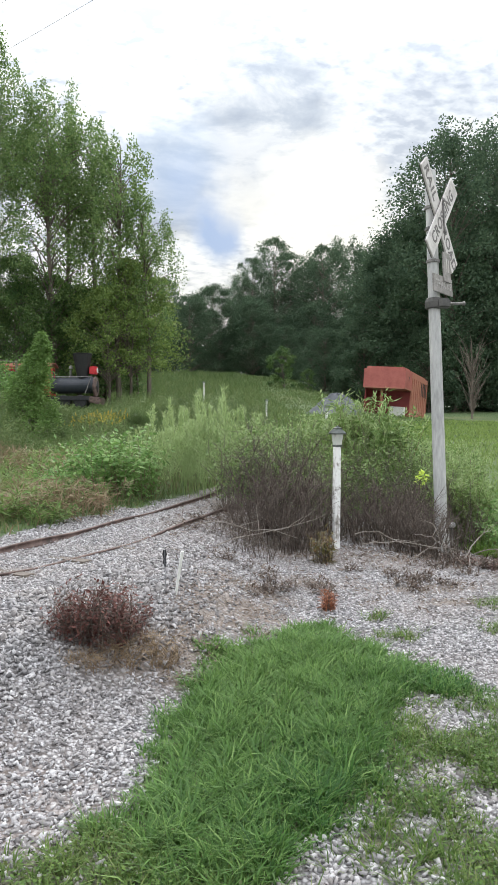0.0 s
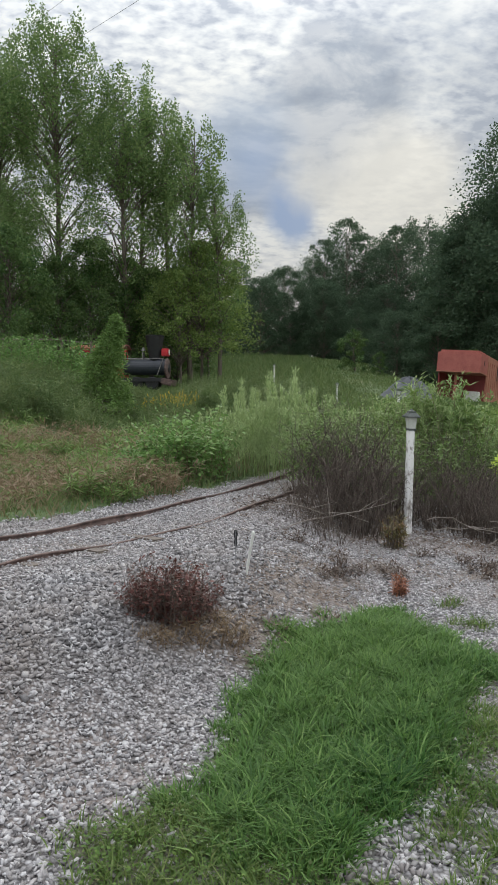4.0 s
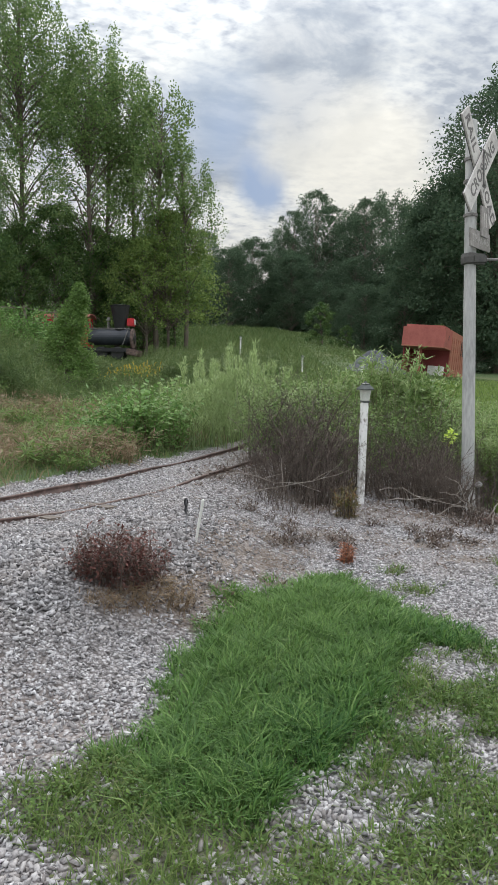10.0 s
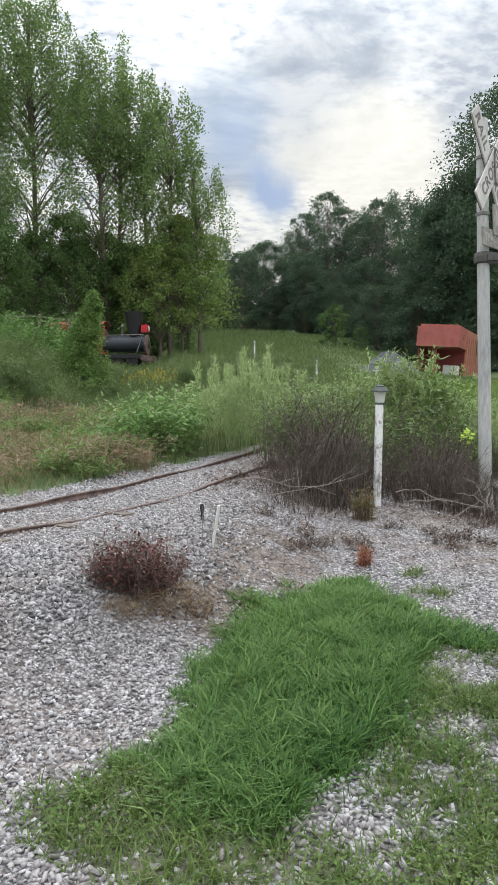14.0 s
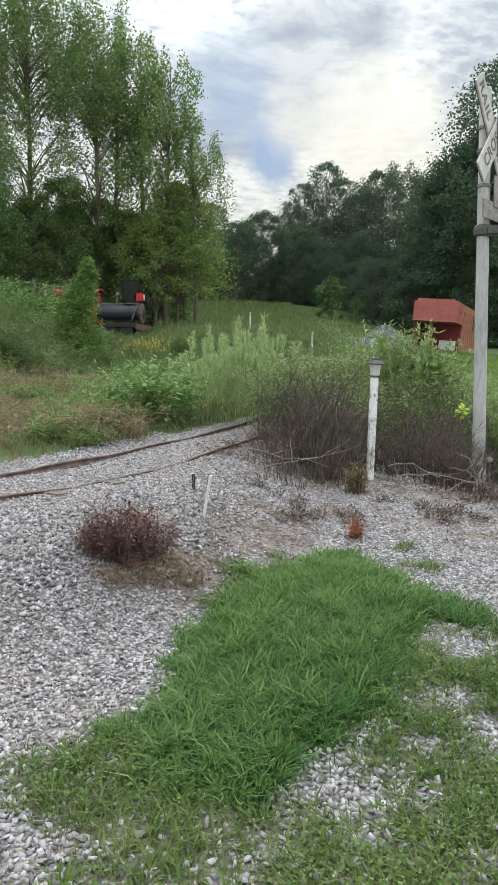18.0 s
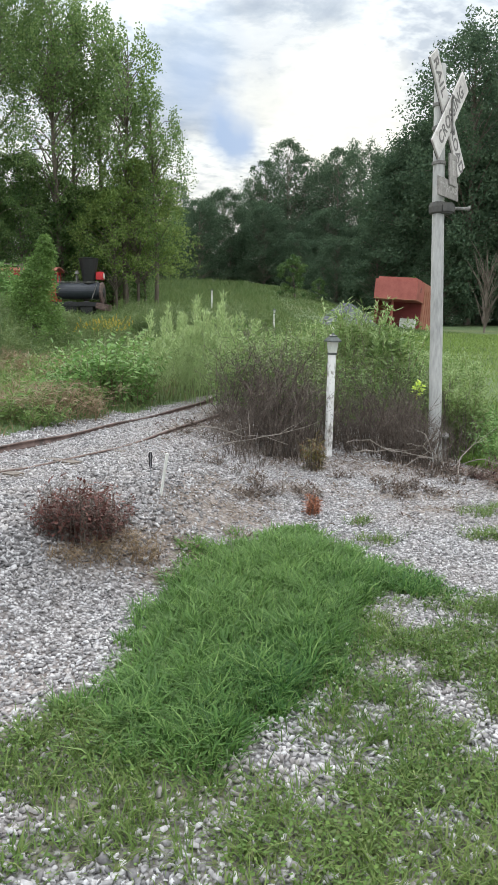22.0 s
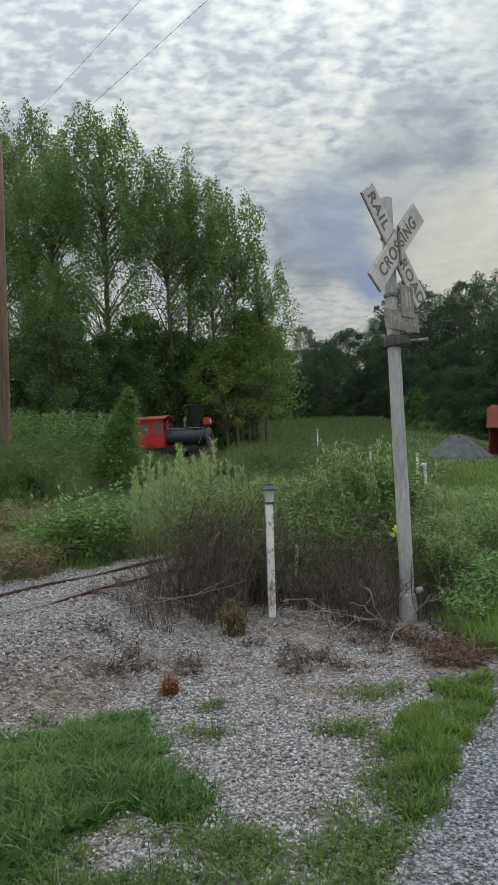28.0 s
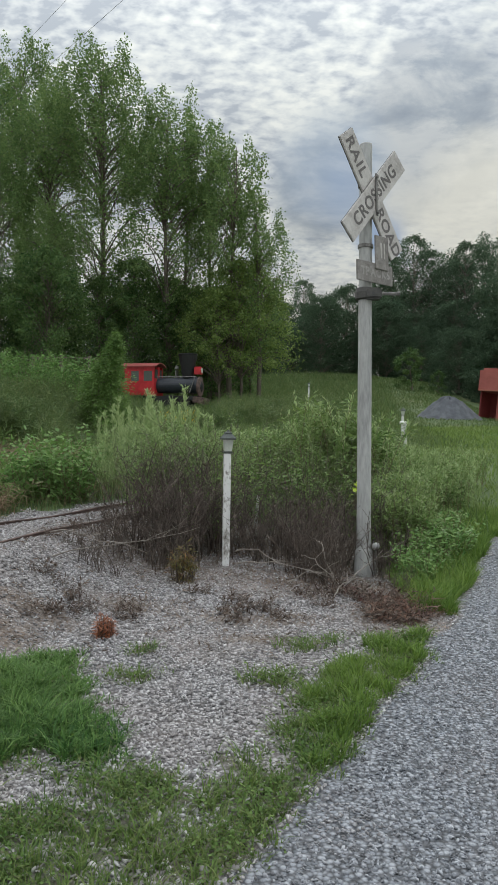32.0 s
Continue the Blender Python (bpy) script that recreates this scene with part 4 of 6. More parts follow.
def trailer():
    """A gooseneck stock trailer parked on the grass: raised nose over the front, slatted windows at the rear."""
    b, fx = Vector((10.0, 35.6, 0)), Vector((0.866, -0.5, 0))
    back = Vector((0.5, 0.866, 0))
    m = Matrix((fx, back, Vector((0, 0, 1)))).transposed().to_4x4()
    m.translation = b - fx * 1.05 + Vector((0, 0, 1.55))
    m = m @ Matrix.Rotation(radians(-2.6), 4, "X") @ Matrix.Rotation(radians(4.0), 4, "Y")
    ob = thing("stock_trailer", m, "faded red gooseneck stock trailer parked on mown grass", "trailer")

    def shell(x0, x1, y0, y1, z0, z1, mat, name, label="", r=0.12):
        bm = box(x1 - x0, y1 - y0, z1 - z0, Matrix.Translation(((x0 + x1) / 2, (y0 + y1) / 2, (z0 + z1) / 2)))
        top = [e for e in bm.edges if all(v.co.z > z1 - 0.01 for v in e.verts)]
        bmesh.ops.bevel(bm, geom=top, offset=r, segments=4, affect="EDGES")
        return part(name, bm, mat, ob, label)

    shell(-1.05, 1.05, 0.0, 1.75, 1.63, 2.72, M_TRAILER, "nose", "overhanging red nose box")
    shell(-1.04, 1.04, 1.75, 6.4, 0.3, 2.71, M_TRAILER_SIDE, "body", "orange-red ribbed body")
    part("front_wall", box(1.98, 0.02, 1.34, Matrix.Translation((0, 1.735, 0.95))), M_TRAILER_SHADED, ob, "front wall, its red darkened as shadow under the nose")
    part("front_wall", box(0.06, 1.5, 1.2, Matrix.Translation((-0.98, 1.0, 1.02)), 0.01), M_TRAILER_SHADED, ob)
    part("trim", box(2.12, 0.03, 0.06, Matrix.Translation((0, -0.012, 1.66)), 0.008), M_TRAILER_SIDE, ob, "paler lower lip")
    part("trim", box(0.03, 1.76, 0.06, Matrix.Translation((1.062, 0.87, 1.66)), 0.008), M_TRAILER_SIDE, ob)
    part("hitch_post", lathe([(0.07, 0.1), (0.07, 1.63)], 10, Matrix.Translation((-0.2, 0.5, 0))), M_TRAILER, ob, "gooseneck hitch post")
    part("toolbox", box(0.75, 0.4, 0.5, Matrix.Translation((0.45, 1.45, 0.55)), 0.02), M_WHITE2, ob, "pale white box")
    for i in range(9):
        part("rib", box(0.025, 0.05, 2.0, Matrix.Translation((1.05, 1.9 + 0.54 * i, 1.35)), 0.008), M_TRAILER_SIDE, ob)
    for i in range(4):
        y = 4.55 + 0.45 * i
        part("window_slot", box(0.012, 0.2, 0.75, Matrix.Translation((1.056, y, 1.95)), 0.004), M_BLACK, ob, "dark narrow window slot")
    part("window_slot", box(0.012, 0.1, 0.24, Matrix.Translation((1.06, 0.9, 2.2)), 0.003), M_BLACK, ob)
    part("chassis", box(1.7, 4.8, 0.14, Matrix.Translation((0, 4.1, 0.24)), 0.02), M_BLACK, ob, "dark steel chassis")
    for y in (4.2, 5.1):
        for sx in (-0.88, 0.88):
            w = part("wheel", lathe([(0.2, -0.1), (0.34, -0.1), (0.37, -0.06), (0.37, 0.06), (0.34, 0.1), (0.2, 0.1)], 18, Matrix.Translation((sx, y, 0.22)) @ Matrix.Rotation(radians(90), 4, "Y")), M_TYRE, ob, "black tyre")
            part("rim", lathe([(0.18, -0.11), (0.19, 0.11)], 12, Matrix.Translation((sx, y, 0.22)) @ Matrix.Rotation(radians(90), 4, "Y")), M_WHITE2, w, "pale steel rim")
    for sx in (0.95, 0.75):
        part("support_leg", box(0.07, 0.07, 0.6, Matrix.Translation((sx, 6.3, 0.15)), 0.01), M_WHITE2, ob, "pale support leg")


def locomotive():
    """A small park locomotive: red cab, blue-black boiler, flared black stack, red headlamp box."""
    head = Vector((0.985, -0.17, 0)).normalized()
    left = Vector((0.17, 0.985, 0)).normalized()
    m = Matrix((head, left, Vector((0, 0, 1)))).transposed().to_4x4()
    cx, cy = -6.9, 36.5
    m.translation = Vector((cx, cy, float(land(cx, cy)) - 0.14))
    m = m @ Matrix.Diagonal((1.13, 1.1, 1.1, 1))
    ob = thing("park_locomotive", m, "small red and black park steam locomotive in tall grass", "locomotive")
    along = Matrix.Rotation(radians(90), 4, "Y")
    part("frame", box(4.1, 0.8, 0.18, Matrix.Translation((-0.3, 0, 0.42)), 0.02), M_BLACK, ob, "black frame")
    bm = lathe([(0.3, 0.0), (0.34, 0.02), (0.34, 1.75), (0.36, 1.76), (0.36, 1.82), (0.34, 1.83), (0.34, 1.98)], 24, Matrix.Translation((-0.2, 0, 0.98)) @ along)
    part("boiler", bm, M_BOILER, ob, "blue-black round boiler", smooth=False)
    f = part("smokebox_front", lathe([(0.43, 0.0), (0.45, 0.02), (0.45, 0.06), (0.42, 0.08), (0.3, 0.09), (0.28, 0.1)], 24, Matrix.Translation((1.76, 0, 0.92)) @ along), M_RUST, ob, "reddish brown round smokebox front")
    part("door", lathe([(0.25, 0.0), (0.22, 0.02), (0.02, 0.03)], 4, Matrix.Translation((1.865, 0, 0.92)) @ along), M_BLACK, f, "black diamond plate")
    # cab
    for sy in (-0.5, 0.5):
        c = part("cab_side", box(1.9, 0.04, 0.62, Matrix.Translation((-1.03, sy, 0.85)), 0.006), M_RED, ob, "bright red cab side")
        part("cab_side", box(1.9, 0.04, 0.16, Matrix.Translation((-1.03, sy, 1.72)), 0.006), M_RED, ob)
        for x, w in ((-1.94, 0.08), (-1.28, 0.3), (-0.67, 0.22), (-0.13, 0.1)):
            part("cab_pillar", box(w, 0.04, 0.5, Matrix.Translation((x, sy, 1.4)), 0.005), M_RED, ob)
        for x, w in ((-0.955, 0.35), (-0.37, 0.38)):
            part("window", box(w, 0.012, 0.49, Matrix.Translation((x, sy, 1.4))), M_GLASS, ob, "dusty arched cab window")
            part("window_frame", box(w, 0.05, 0.05, Matrix.Translation((x, sy, 1.62)), 0.01), M_RED, ob)
    part("cab_front", box(0.04, 1.0, 0.75, Matrix.Translation((-0.08, 0, 0.9)), 0.006), M_RED, ob)
    part("cab_front", box(0.04, 0.2, 0.6, Matrix.Translation((-0.08, 0, 1.5)), 0.006), M_RED, ob)
    part("window", box(0.012, 0.78, 0.45, Matrix.Translation((-0.08, 0, 1.45))), M_GLASS, ob)
    # flat black plate imitates the darkness inside the open cab
    part("cab_interior", box(0.05, 0.94, 1.0, Matrix.Translation((-1.93, 0, 1.1))), M_BLACK, ob, "black panel standing in for the cab's dark open back")
    bm = bmesh.new()
    n = 10
    rows = []
    for x in (-2.3, 0.05):
        row = []
        for i in range(n + 1):
            a = -1 + 2 * i / n
            row.append((x, 0.62 * a, 1.98 - 0.16 * a * a))
        rows.append(row)
    vs = [[bm.verts.new(p) for p in r] + [bm.verts.new((p[0], p[1], p[2] - 0.035)) for p in reversed(r)] for r in rows]
    k = len(vs[0])
    for i in range(k):
        bm.faces.new((vs[0][i], vs[0][(i + 1) % k], vs[1][(i + 1) % k], vs[1][i]))
    bm.faces.new(vs[0][::-1])
    bm.faces.new(vs[1])
    part("cab_roof", bm, M_ROOFRED, ob, "dusty red curved cab roof")
    s = part("smokestack", lathe([(0.2, 1.25), (0.23, 1.35), (0.4, 2.3), (0.42, 2.34), (0.38, 2.36), (0.36, 2.3)], 20, Matrix.Translation((1.25, 0, 0))), M_BLACK, ob, "flared black smokestack", smooth=False)
    part("bell", lathe([(0.1, 0.0), (0.085, 0.05), (0.06, 0.13), (0.02, 0.16)], 12, Matrix.Translation((0.75, 0, 1.7))), M_GREYMETAL, ob, "bright metal bell")
    part("bell_bracket", box(0.04, 0.3, 0.36, Matrix.Translation((0.75, 0, 1.48)), 0.01), M_GREYMETAL, ob)
    h = part("headlamp", box(0.3, 0.34, 0.34, Matrix.Translation((1.72, 0, 1.62)), 0.03), M_RED, ob, "red headlamp box")
    part("headlamp_lens", lathe([(0.12, 0), (0.12, 0.03), (0.05, 0.04)], 14, Matrix.Translation((1.86, 0, 1.62)) @ along), M_FROST, h, "pale lens")
    for sy in (-0.42, 0.42):
        part("handrail", lathe([(0.018, 0), (0.018, 1.75)], 8, Matrix.Translation((0.0, sy, 1.34)) @ along), M_GREYMETAL, ob, "thin handrail")
        part("brace", lathe([(0.018, 0), (0.018, 0.8)], 8, Matrix.Translation((1.45, sy, 0.62)) @ Matrix.Rotation(radians(20), 4, "Y")), M_GREYMETAL, ob)
        for x in (-0.9, -0.2, 0.5, 1.2):
            part("wheel", lathe([(0.26, -0.04), (0.28, -0.03), (0.28, 0.03), (0.24, 0.04)], 18, Matrix.Translation((x, sy * 0.7, 0.28)) @ Matrix.Rotation(radians(90), 4, "X")), M_BLACK, ob, "black driving wheel")
    part("pilot", box(0.5, 0.9, 0.28, Matrix.Translation((1.85, 0, 0.32)) @ Matrix.Rotation(radians(12), 4, "Y"), 0.04), M_RUST, ob, "rusty pilot beam")


def gravel_pile():
    x0, y0 = 6.88, 36.2
    rng = np.random.default_rng(3)
    n, k = 48, 14
    v = []
    for j in range(k + 1):
        for i in range(n):
            a, r = 2 * math.pi * i / n, j / k
            rad = (1.75 + 0.15 * math.sin(3 * a + 1)) * r
            x, y = x0 + rad * math.cos(a), y0 + 0.8 * rad * math.sin(a)
            z = float(land(x, y)) - 0.05 + 1.0 * (0.5 + 0.5 * math.cos(math.pi * r)) ** 0.8 * (1 + 0.08 * math.sin(5 * a)) + rng.normal(0, 0.02)
            v.append((x, y, z))
    f = [(j * n + i, j * n + (i + 1) % n, (j + 1) * n + (i + 1) % n, (j + 1) * n + i) for j in range(k) for i in range(n)]
    tagged(new("gravel_pile", mesh_np("gravel_pile", v, np.array(f)[:, ::-1], M_PILE, True)), "heap of blue-grey crushed stone at the field edge", "gravel pile", kind="stuff")


def utility_pole():
    x, y = -8.45, 20.0
    ob = thing("utility_pole", Matrix.Translation((x, y, float(land(x, y)))), "brown wooden utility pole standing in tall grass", "utility pole")
    top = 11.1 - float(land(x, y))
    part("pole", lathe([(0.19, -0.5), (0.18, 0), (0.165, top * 0.5), (0.14, top - 0.02), (0.12, top)], 14), M_POLEWOOD, ob, smooth=True)
    part("cable_guard", box(0.06, 0.05, 3.0, Matrix.Translation((0.1, -0.16, 2.2)), 0.01), M_POLEWOOD, ob)
    part("insulator", lathe([(0.03, 0), (0.05, 0.05), (0.04, 0.12), (0.02, 0.16)], 10, Matrix.Translation((0.0, -0.16, top - 0.4))), M_GREYMETAL, ob, "grey insulator")
    for a, end in (((-8.33, 19.85, 9.72), (15.43, -6.35, 10.20)), ((-8.35, 19.85, 10.68), (9.37, 0.05, 11.60))):
        q = np.linspace(0, 1, 40)[:, None]
        line = np.array(a) * (1 - q) + np.array(end) * q
        line[:, 2] -= 0.25 * (4 * q * (1 - q))[:, 0]
        v, f = tubes(line[None], np.full((1, 40), 0.004), 5)
        tagged(new("overhead_wire", mesh_np("overhead_wire", v, f, M_WIRE)), "thin grey overhead wire running from the utility pole", "wire")


def fence():
    ob = thing("rail_fence", Matrix(), "short weathered wooden rail fence under the trees", "fence")
    xs = np.linspace(-11.4, -7.75, 4)
    for x in xs:
        z = float(land(x, 31.5))
        part("fence_post", box(0.1, 0.1, 2.2, Matrix.Translation((x, 31.5, z + 0.8)), 0.01), M_FENCE, ob)
    for a, b in zip(xs, xs[1:]):
        for h in (1.8, 1.25):
            za, zb = float(land(a, 31.5)) + h, float(land(b, 31.5)) + h
            m = look((a, 31.42, za), (b, 31.42, zb)) @ Matrix.Translation((0, 0, -(b - a) / 2))
            part("rail", box(0.12, 0.05, b - a, m, 0.006), M_FENCE, ob)


lamp_post((-0.508, 6.59, 0.23), (-0.49, 6.555, 1.46), "white wooden lamp post with peeling paint and dark cap, in gravel")
for lx, ly, lt in ((2.17, 28.8, 2.44), (0.3, 37.1, 3.62), (2.92, 21.7, 2.03)):
    lamp_post((lx, ly, float(land(lx, ly))), (lx + 0.02, ly, lt), "white garden lamp post standing in tall field grass")
crossbuck()
stakes()
track()
trailer()
locomotive()
gravel_pile()
utility_pole()
fence()


# ---- trees ----
def tree_proto(name, seed, height, first, radius, boughs, per, leaf, mat, label, shape="oval", lean=0.0, flame=0.0, airy=0.0):
    """A tapered trunk with limbs, and a crown of boughs full of small leaves, with gaps between them."""
    rng = np.random.default_rng(seed)
    ob = thing(name, Matrix(), label, "tree")
    q = np.linspace(0, 1, 9)
    trunk = np.stack([lean * height * q ** 2 + 0.15 * np.sin(q * 5 + seed), 0.12 * np.sin(q * 4 + 2 * seed), height * 0.94 * q], 1)
    r0 = 0.01 * height + 0.03
    u = (np.arange(boughs) + rng.random(boughs)) / boughs
    h = first + (height * (0.93 if flame else 1.0) - first) * u ** 0.9
    if airy:
        # most of the boughs sit in the head; the middle lets the sky through
        h = np.where((h - first < 0.55 * (height - first)) & (rng.random(boughs) < airy), first + (height * 0.93 - first) * (0.58 + 0.42 * u), h)
    t = (h - first) / (height - first)
    if shape == "oval":
        prof = np.sin(np.pi * np.clip(0.13 + 0.87 * t, 0, 1)) ** 0.7
    elif shape == "cone":
        prof = 1.0 - t
    else:
        prof = np.sqrt(np.clip(1 - (1.5 * t - 0.5) ** 2, 0.03, 1))
    a = np.arange(boughs) * 2.4 + rng.normal(0, 0.5, boughs)
    rad = radius * prof * np.sqrt(rng.uniform(0.15, 1.0, boughs)) * rng.uniform(0.8, 1.15, boughs)
    tx = np.interp(h, trunk[:, 2], trunk[:, 0])
    centre = np.stack([tx + rad * np.cos(a), rad * np.sin(a), h], 1)
    k = np.arange(boughs)
    s = np.linspace(0, 1, 6)[None, :, None]
    root = np.stack([np.interp(h[k] * 0.78, trunk[:, 2], trunk[:, 0]), np.zeros(len(k)), np.maximum(h[k] - 0.55 * rad[k] - 0.4, first * 0.75)], 1)
    limbs = root[:, None] * (1 - s) + centre[k][:, None] * s
    limbs[..., 2] += (0.25 * rad[k][:, None] * np.sin(s[..., 0] * math.pi))
    limbs += rng.normal(0, 0.06, limbs.shape) * s
    lr = np.linspace(1, 0.15, 6)[None] * (0.02 + 0.01 * rad[k])[:, None] * min(1.0, height / 8)
    v1, f1 = tubes(trunk[None], (r0 * (1 - 0.93 * q ** 0.8))[None], 9)
    v1[:9, 2] -= 0.6
    v2, f2 = tubes(limbs, lr, 4)
    child("trunk", mesh_np("trunk", v1, f1, M_BARK, True), ob)
    child("branching", mesh_np("branching", v2, f2, M_BARK, True), ob)
    size = radius * (rng.uniform(0.12, 0.22, boughs) if airy else rng.uniform(0.13, 0.31, boughs)) * (0.6 + 0.4 * prof)
    n = boughs * per
    ci = np.repeat(np.arange(boughs), per)
    if flame:
        # pointed boughs, broad below and thin above
        w = rng.random(n) ** 1.5
        ang = rng.uniform(0, 2 * math.pi, n)
        rr = size[ci] * (1.05 - w) ** 0.8 * np.sqrt(rng.random(n)) * 1.2
        off = np.stack([rr * np.cos(ang), rr * np.sin(ang), (w - 0.3) * flame * size[ci]], 1)
    else:
        off = spread(rng, n) * (rng.random((n, 1)) ** 0.45) * size[ci][:, None] * np.array([1.15, 1.15, 0.7])
    # gather the leaves of a bough into sprays
    spray = rng.normal(0, 0.2, (boughs * 12, 3)) * np.repeat(size, 12)[:, None]
    off = off + spray[ci * 12 + rng.integers(0, 12, n)]
    pos = centre[ci] + off
    pos[:, 2] = np.maximum(pos[:, 2], first * 0.6)
    way = spread(rng, n)
    way[:, 2] -= 0.35
    v, f = leaf_mesh(pos, way, spread(rng, n), leaf * rng.uniform(0.6, 1.35, n), leaf * rng.uniform(0.45, 0.85, n))
    child("crown", mesh_np("crown", v, f, mat), ob)
    return ob


def plant(proto, x, y, scale=1.0, turn=0.0, sink=0.05, tall=1.0, label=""):
    m = Matrix.Translation((x, y, float(land(x, y)) - sink)) @ Matrix.Rotation(turn, 4, "Z") @ Matrix.Diagonal((scale, scale, scale * tall, 1))
    ob = copy_thing(proto, Matrix())
    ob.matrix_basis = m
    if label:
        ob["label"] = label
    return ob


def forest():
    rng = random.Random(4)
    g = "grove of tall poplars"
    tall = tagged(tree_proto("poplar_tree", 1, 20, 4.0, 4.0, 112, 260, 0.145, M_CROWN, "tall leafy poplar tree with sky showing through its crown", flame=3.4, airy=0.4), group=g)
    tall2 = tagged(tree_proto("poplar_tree", 2, 19, 3.6, 3.8, 100, 250, 0.145, M_CROWN, "tall leafy poplar tree with sky showing through its crown", flame=3.4, airy=0.5), group=g)
    slim = tagged(tree_proto("poplar_tree", 16, 15, 4.0, 2.7, 60, 140, 0.145, M_CROWN, "slim young poplar tree at the edge of the grove", flame=3.6, airy=0.3), group=g)
    maple = tagged(tree_proto("maple_tree", 3, 11, 1.0, 3.7, 95, 165, 0.2, M_CROWN2, "yellow-green broadleaf tree with low hanging branches", "round"), group=g)
    for p, x, y, s, h in ((tall, -11.3, 42, 1.0, 1.0), (tall2, -7.6, 42, 0.95, 0.95), (slim, -5.4, 43.5, 1.08, 1.03), (slim, -3.9, 41.5, 1.0, 1.02), (tall, -14.6, 43, 0.9, 1.0), (tall2, -18.2, 48, 1.05, 1.15), (tall, -22.0, 44, 1.0, 1.1), (tall2, -16.6, 40, 0.75, 1.0), (tall, -26.5, 47, 1.1, 1.1), (tall2, -13.0, 38.5, 0.6, 0.9), (slim, -2.5, 41.5, 0.83, 0.98), (slim, -6.9, 44.5, 1.05, 1.0)):
        plant(p, x, y, s, rng.uniform(0, 6.28), 0.1, h)
    for x, y, s in ((-6.2, 42.5, 0.66), (-9.4, 41.5, 0.62), (-12.5, 36.5, 0.62), (-16.0, 37.0, 0.65), (-19.5, 38.0, 0.7), (-23.0, 38.0, 0.75), (-4.9, 44.5, 0.7), (-10.9, 39.8, 0.55), (-14.3, 39.0, 0.66), (-7.8, 44.0, 0.7)):
        plant(maple, x, y, s, rng.uniform(0, 6.28), 0.1, rng.uniform(0.85, 1.1))
    hanging = tagged(tree_proto("maple_tree", 13, 11, 3.2, 3.6, 80, 125, 0.19, M_HANGING, "yellow-green broadleaf tree with boughs hanging over the field", "round"), group=g)
    for x, y, s in ((-3.5, 41.5, 0.74), (-4.6, 40.6, 0.6), (-3.0, 44.0, 0.72)):
        plant(hanging, x, y, s, rng.uniform(0, 6.28), 0.1, 1.0)
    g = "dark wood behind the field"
    oak = tagged(tree_proto("oak_tree", 5, 21, 1.2, 5.6, 120, 260, 0.21, M_BACKLIT_CROWN, "dark green backlit tree in the wood behind the field", "oval", flame=1.9), group=g)
    oak2 = tagged(tree_proto("oak_tree", 6, 17, 0.6, 6.2, 120, 200, 0.27, M_BACKLIT_CROWN, "dark green backlit tree in the wood behind the field", "round"), group=g)
    spots = []
    top_x = [-40, -5, 0, 2.5, 5.5, 9, 12, 15, 17.5, 21, 26, 60]
    top_z = [20, 17, 15.6, 14.6, 16.0, 18.4, 20.4, 19.4, 21.5, 22.0, 25, 27]
    for i, x in enumerate(np.arange(-34, 62, 4.3)):
        y = 91 + 4 * math.sin(x * 0.7)
        spots.append((x, y, (np.interp(x, top_x, top_z) - float(land(x, y))) / 19.6, 1))
    for x in np.arange(-30, 66, 4.0):
        y = 83 + 3 * math.sin(x * 0.9 + 1)
        spots.append((x, y, (np.interp(x, top_x, top_z) * (0.72 + 0.1 * math.sin(x * 1.7)) - float(land(x, y))) / 17.0, 0))
    for x, y, s in ((15.6, 62, 0.52), (18.2, 63, 0.8), (21, 64, 0.95), (13.2, 66, 0.4), (24, 61, 0.75), (29, 60, 0.85), (34, 61, 0.9), (40, 62, 0.9), (46, 62, 0.9), (26, 60, 0.5), (20, 58.5, 0.42), (31, 57, 0.5), (36, 58, 0.5)):
        spots.append((x, y, s, 0))
    for x, y, s in ((22.6, 60, 1.16), (27.5, 61, 1.15), (19.3, 63, 0.9), (33, 60, 1.2), (39, 62, 1.1), (25, 66, 1.05), (45, 64, 1.1), (30, 68, 1.1)):
        spots.append((x, y, s, 1))
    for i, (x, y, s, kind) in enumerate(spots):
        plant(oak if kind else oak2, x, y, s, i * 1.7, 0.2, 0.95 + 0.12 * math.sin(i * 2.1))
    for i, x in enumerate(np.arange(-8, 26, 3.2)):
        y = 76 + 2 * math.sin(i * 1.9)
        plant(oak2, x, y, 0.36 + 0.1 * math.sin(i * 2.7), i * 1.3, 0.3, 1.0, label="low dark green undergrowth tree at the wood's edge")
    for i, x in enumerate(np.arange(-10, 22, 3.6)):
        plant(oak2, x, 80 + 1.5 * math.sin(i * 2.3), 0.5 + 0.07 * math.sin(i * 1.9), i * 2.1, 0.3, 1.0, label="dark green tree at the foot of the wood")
    sumac = tree_proto("sapling", 8, 4.2, 0.3, 1.5, 26, 110, 0.2, M_CROWN2, "pale green sapling at the edge of the dark wood", "round")
    plant(sumac, 8.3, 60, 0.8, 0.4)
    plant(sumac, 10.6, 61, 0.45, 1.0)
    plant(sumac, 15.3, 52, 0.8, 3.0)
    cedar = tree_proto("cedar_tree", 9, 3.1, 0.1, 0.72, 230, 90, 0.055, M_PINE, "young green cedar tree standing in tall grass", "cone", flame=2.6)
    plant(cedar, -5.58, 21.9, 1.42, 0, 0.05, 0.72)
    thin = tagged(tree_proto("thin_oak_tree", 11, 21, 7.0, 4.6, 80, 95, 0.26, M_BACKLIT_CROWN, "thinly leaved tall tree with sky between its boughs", "round"), group=g)
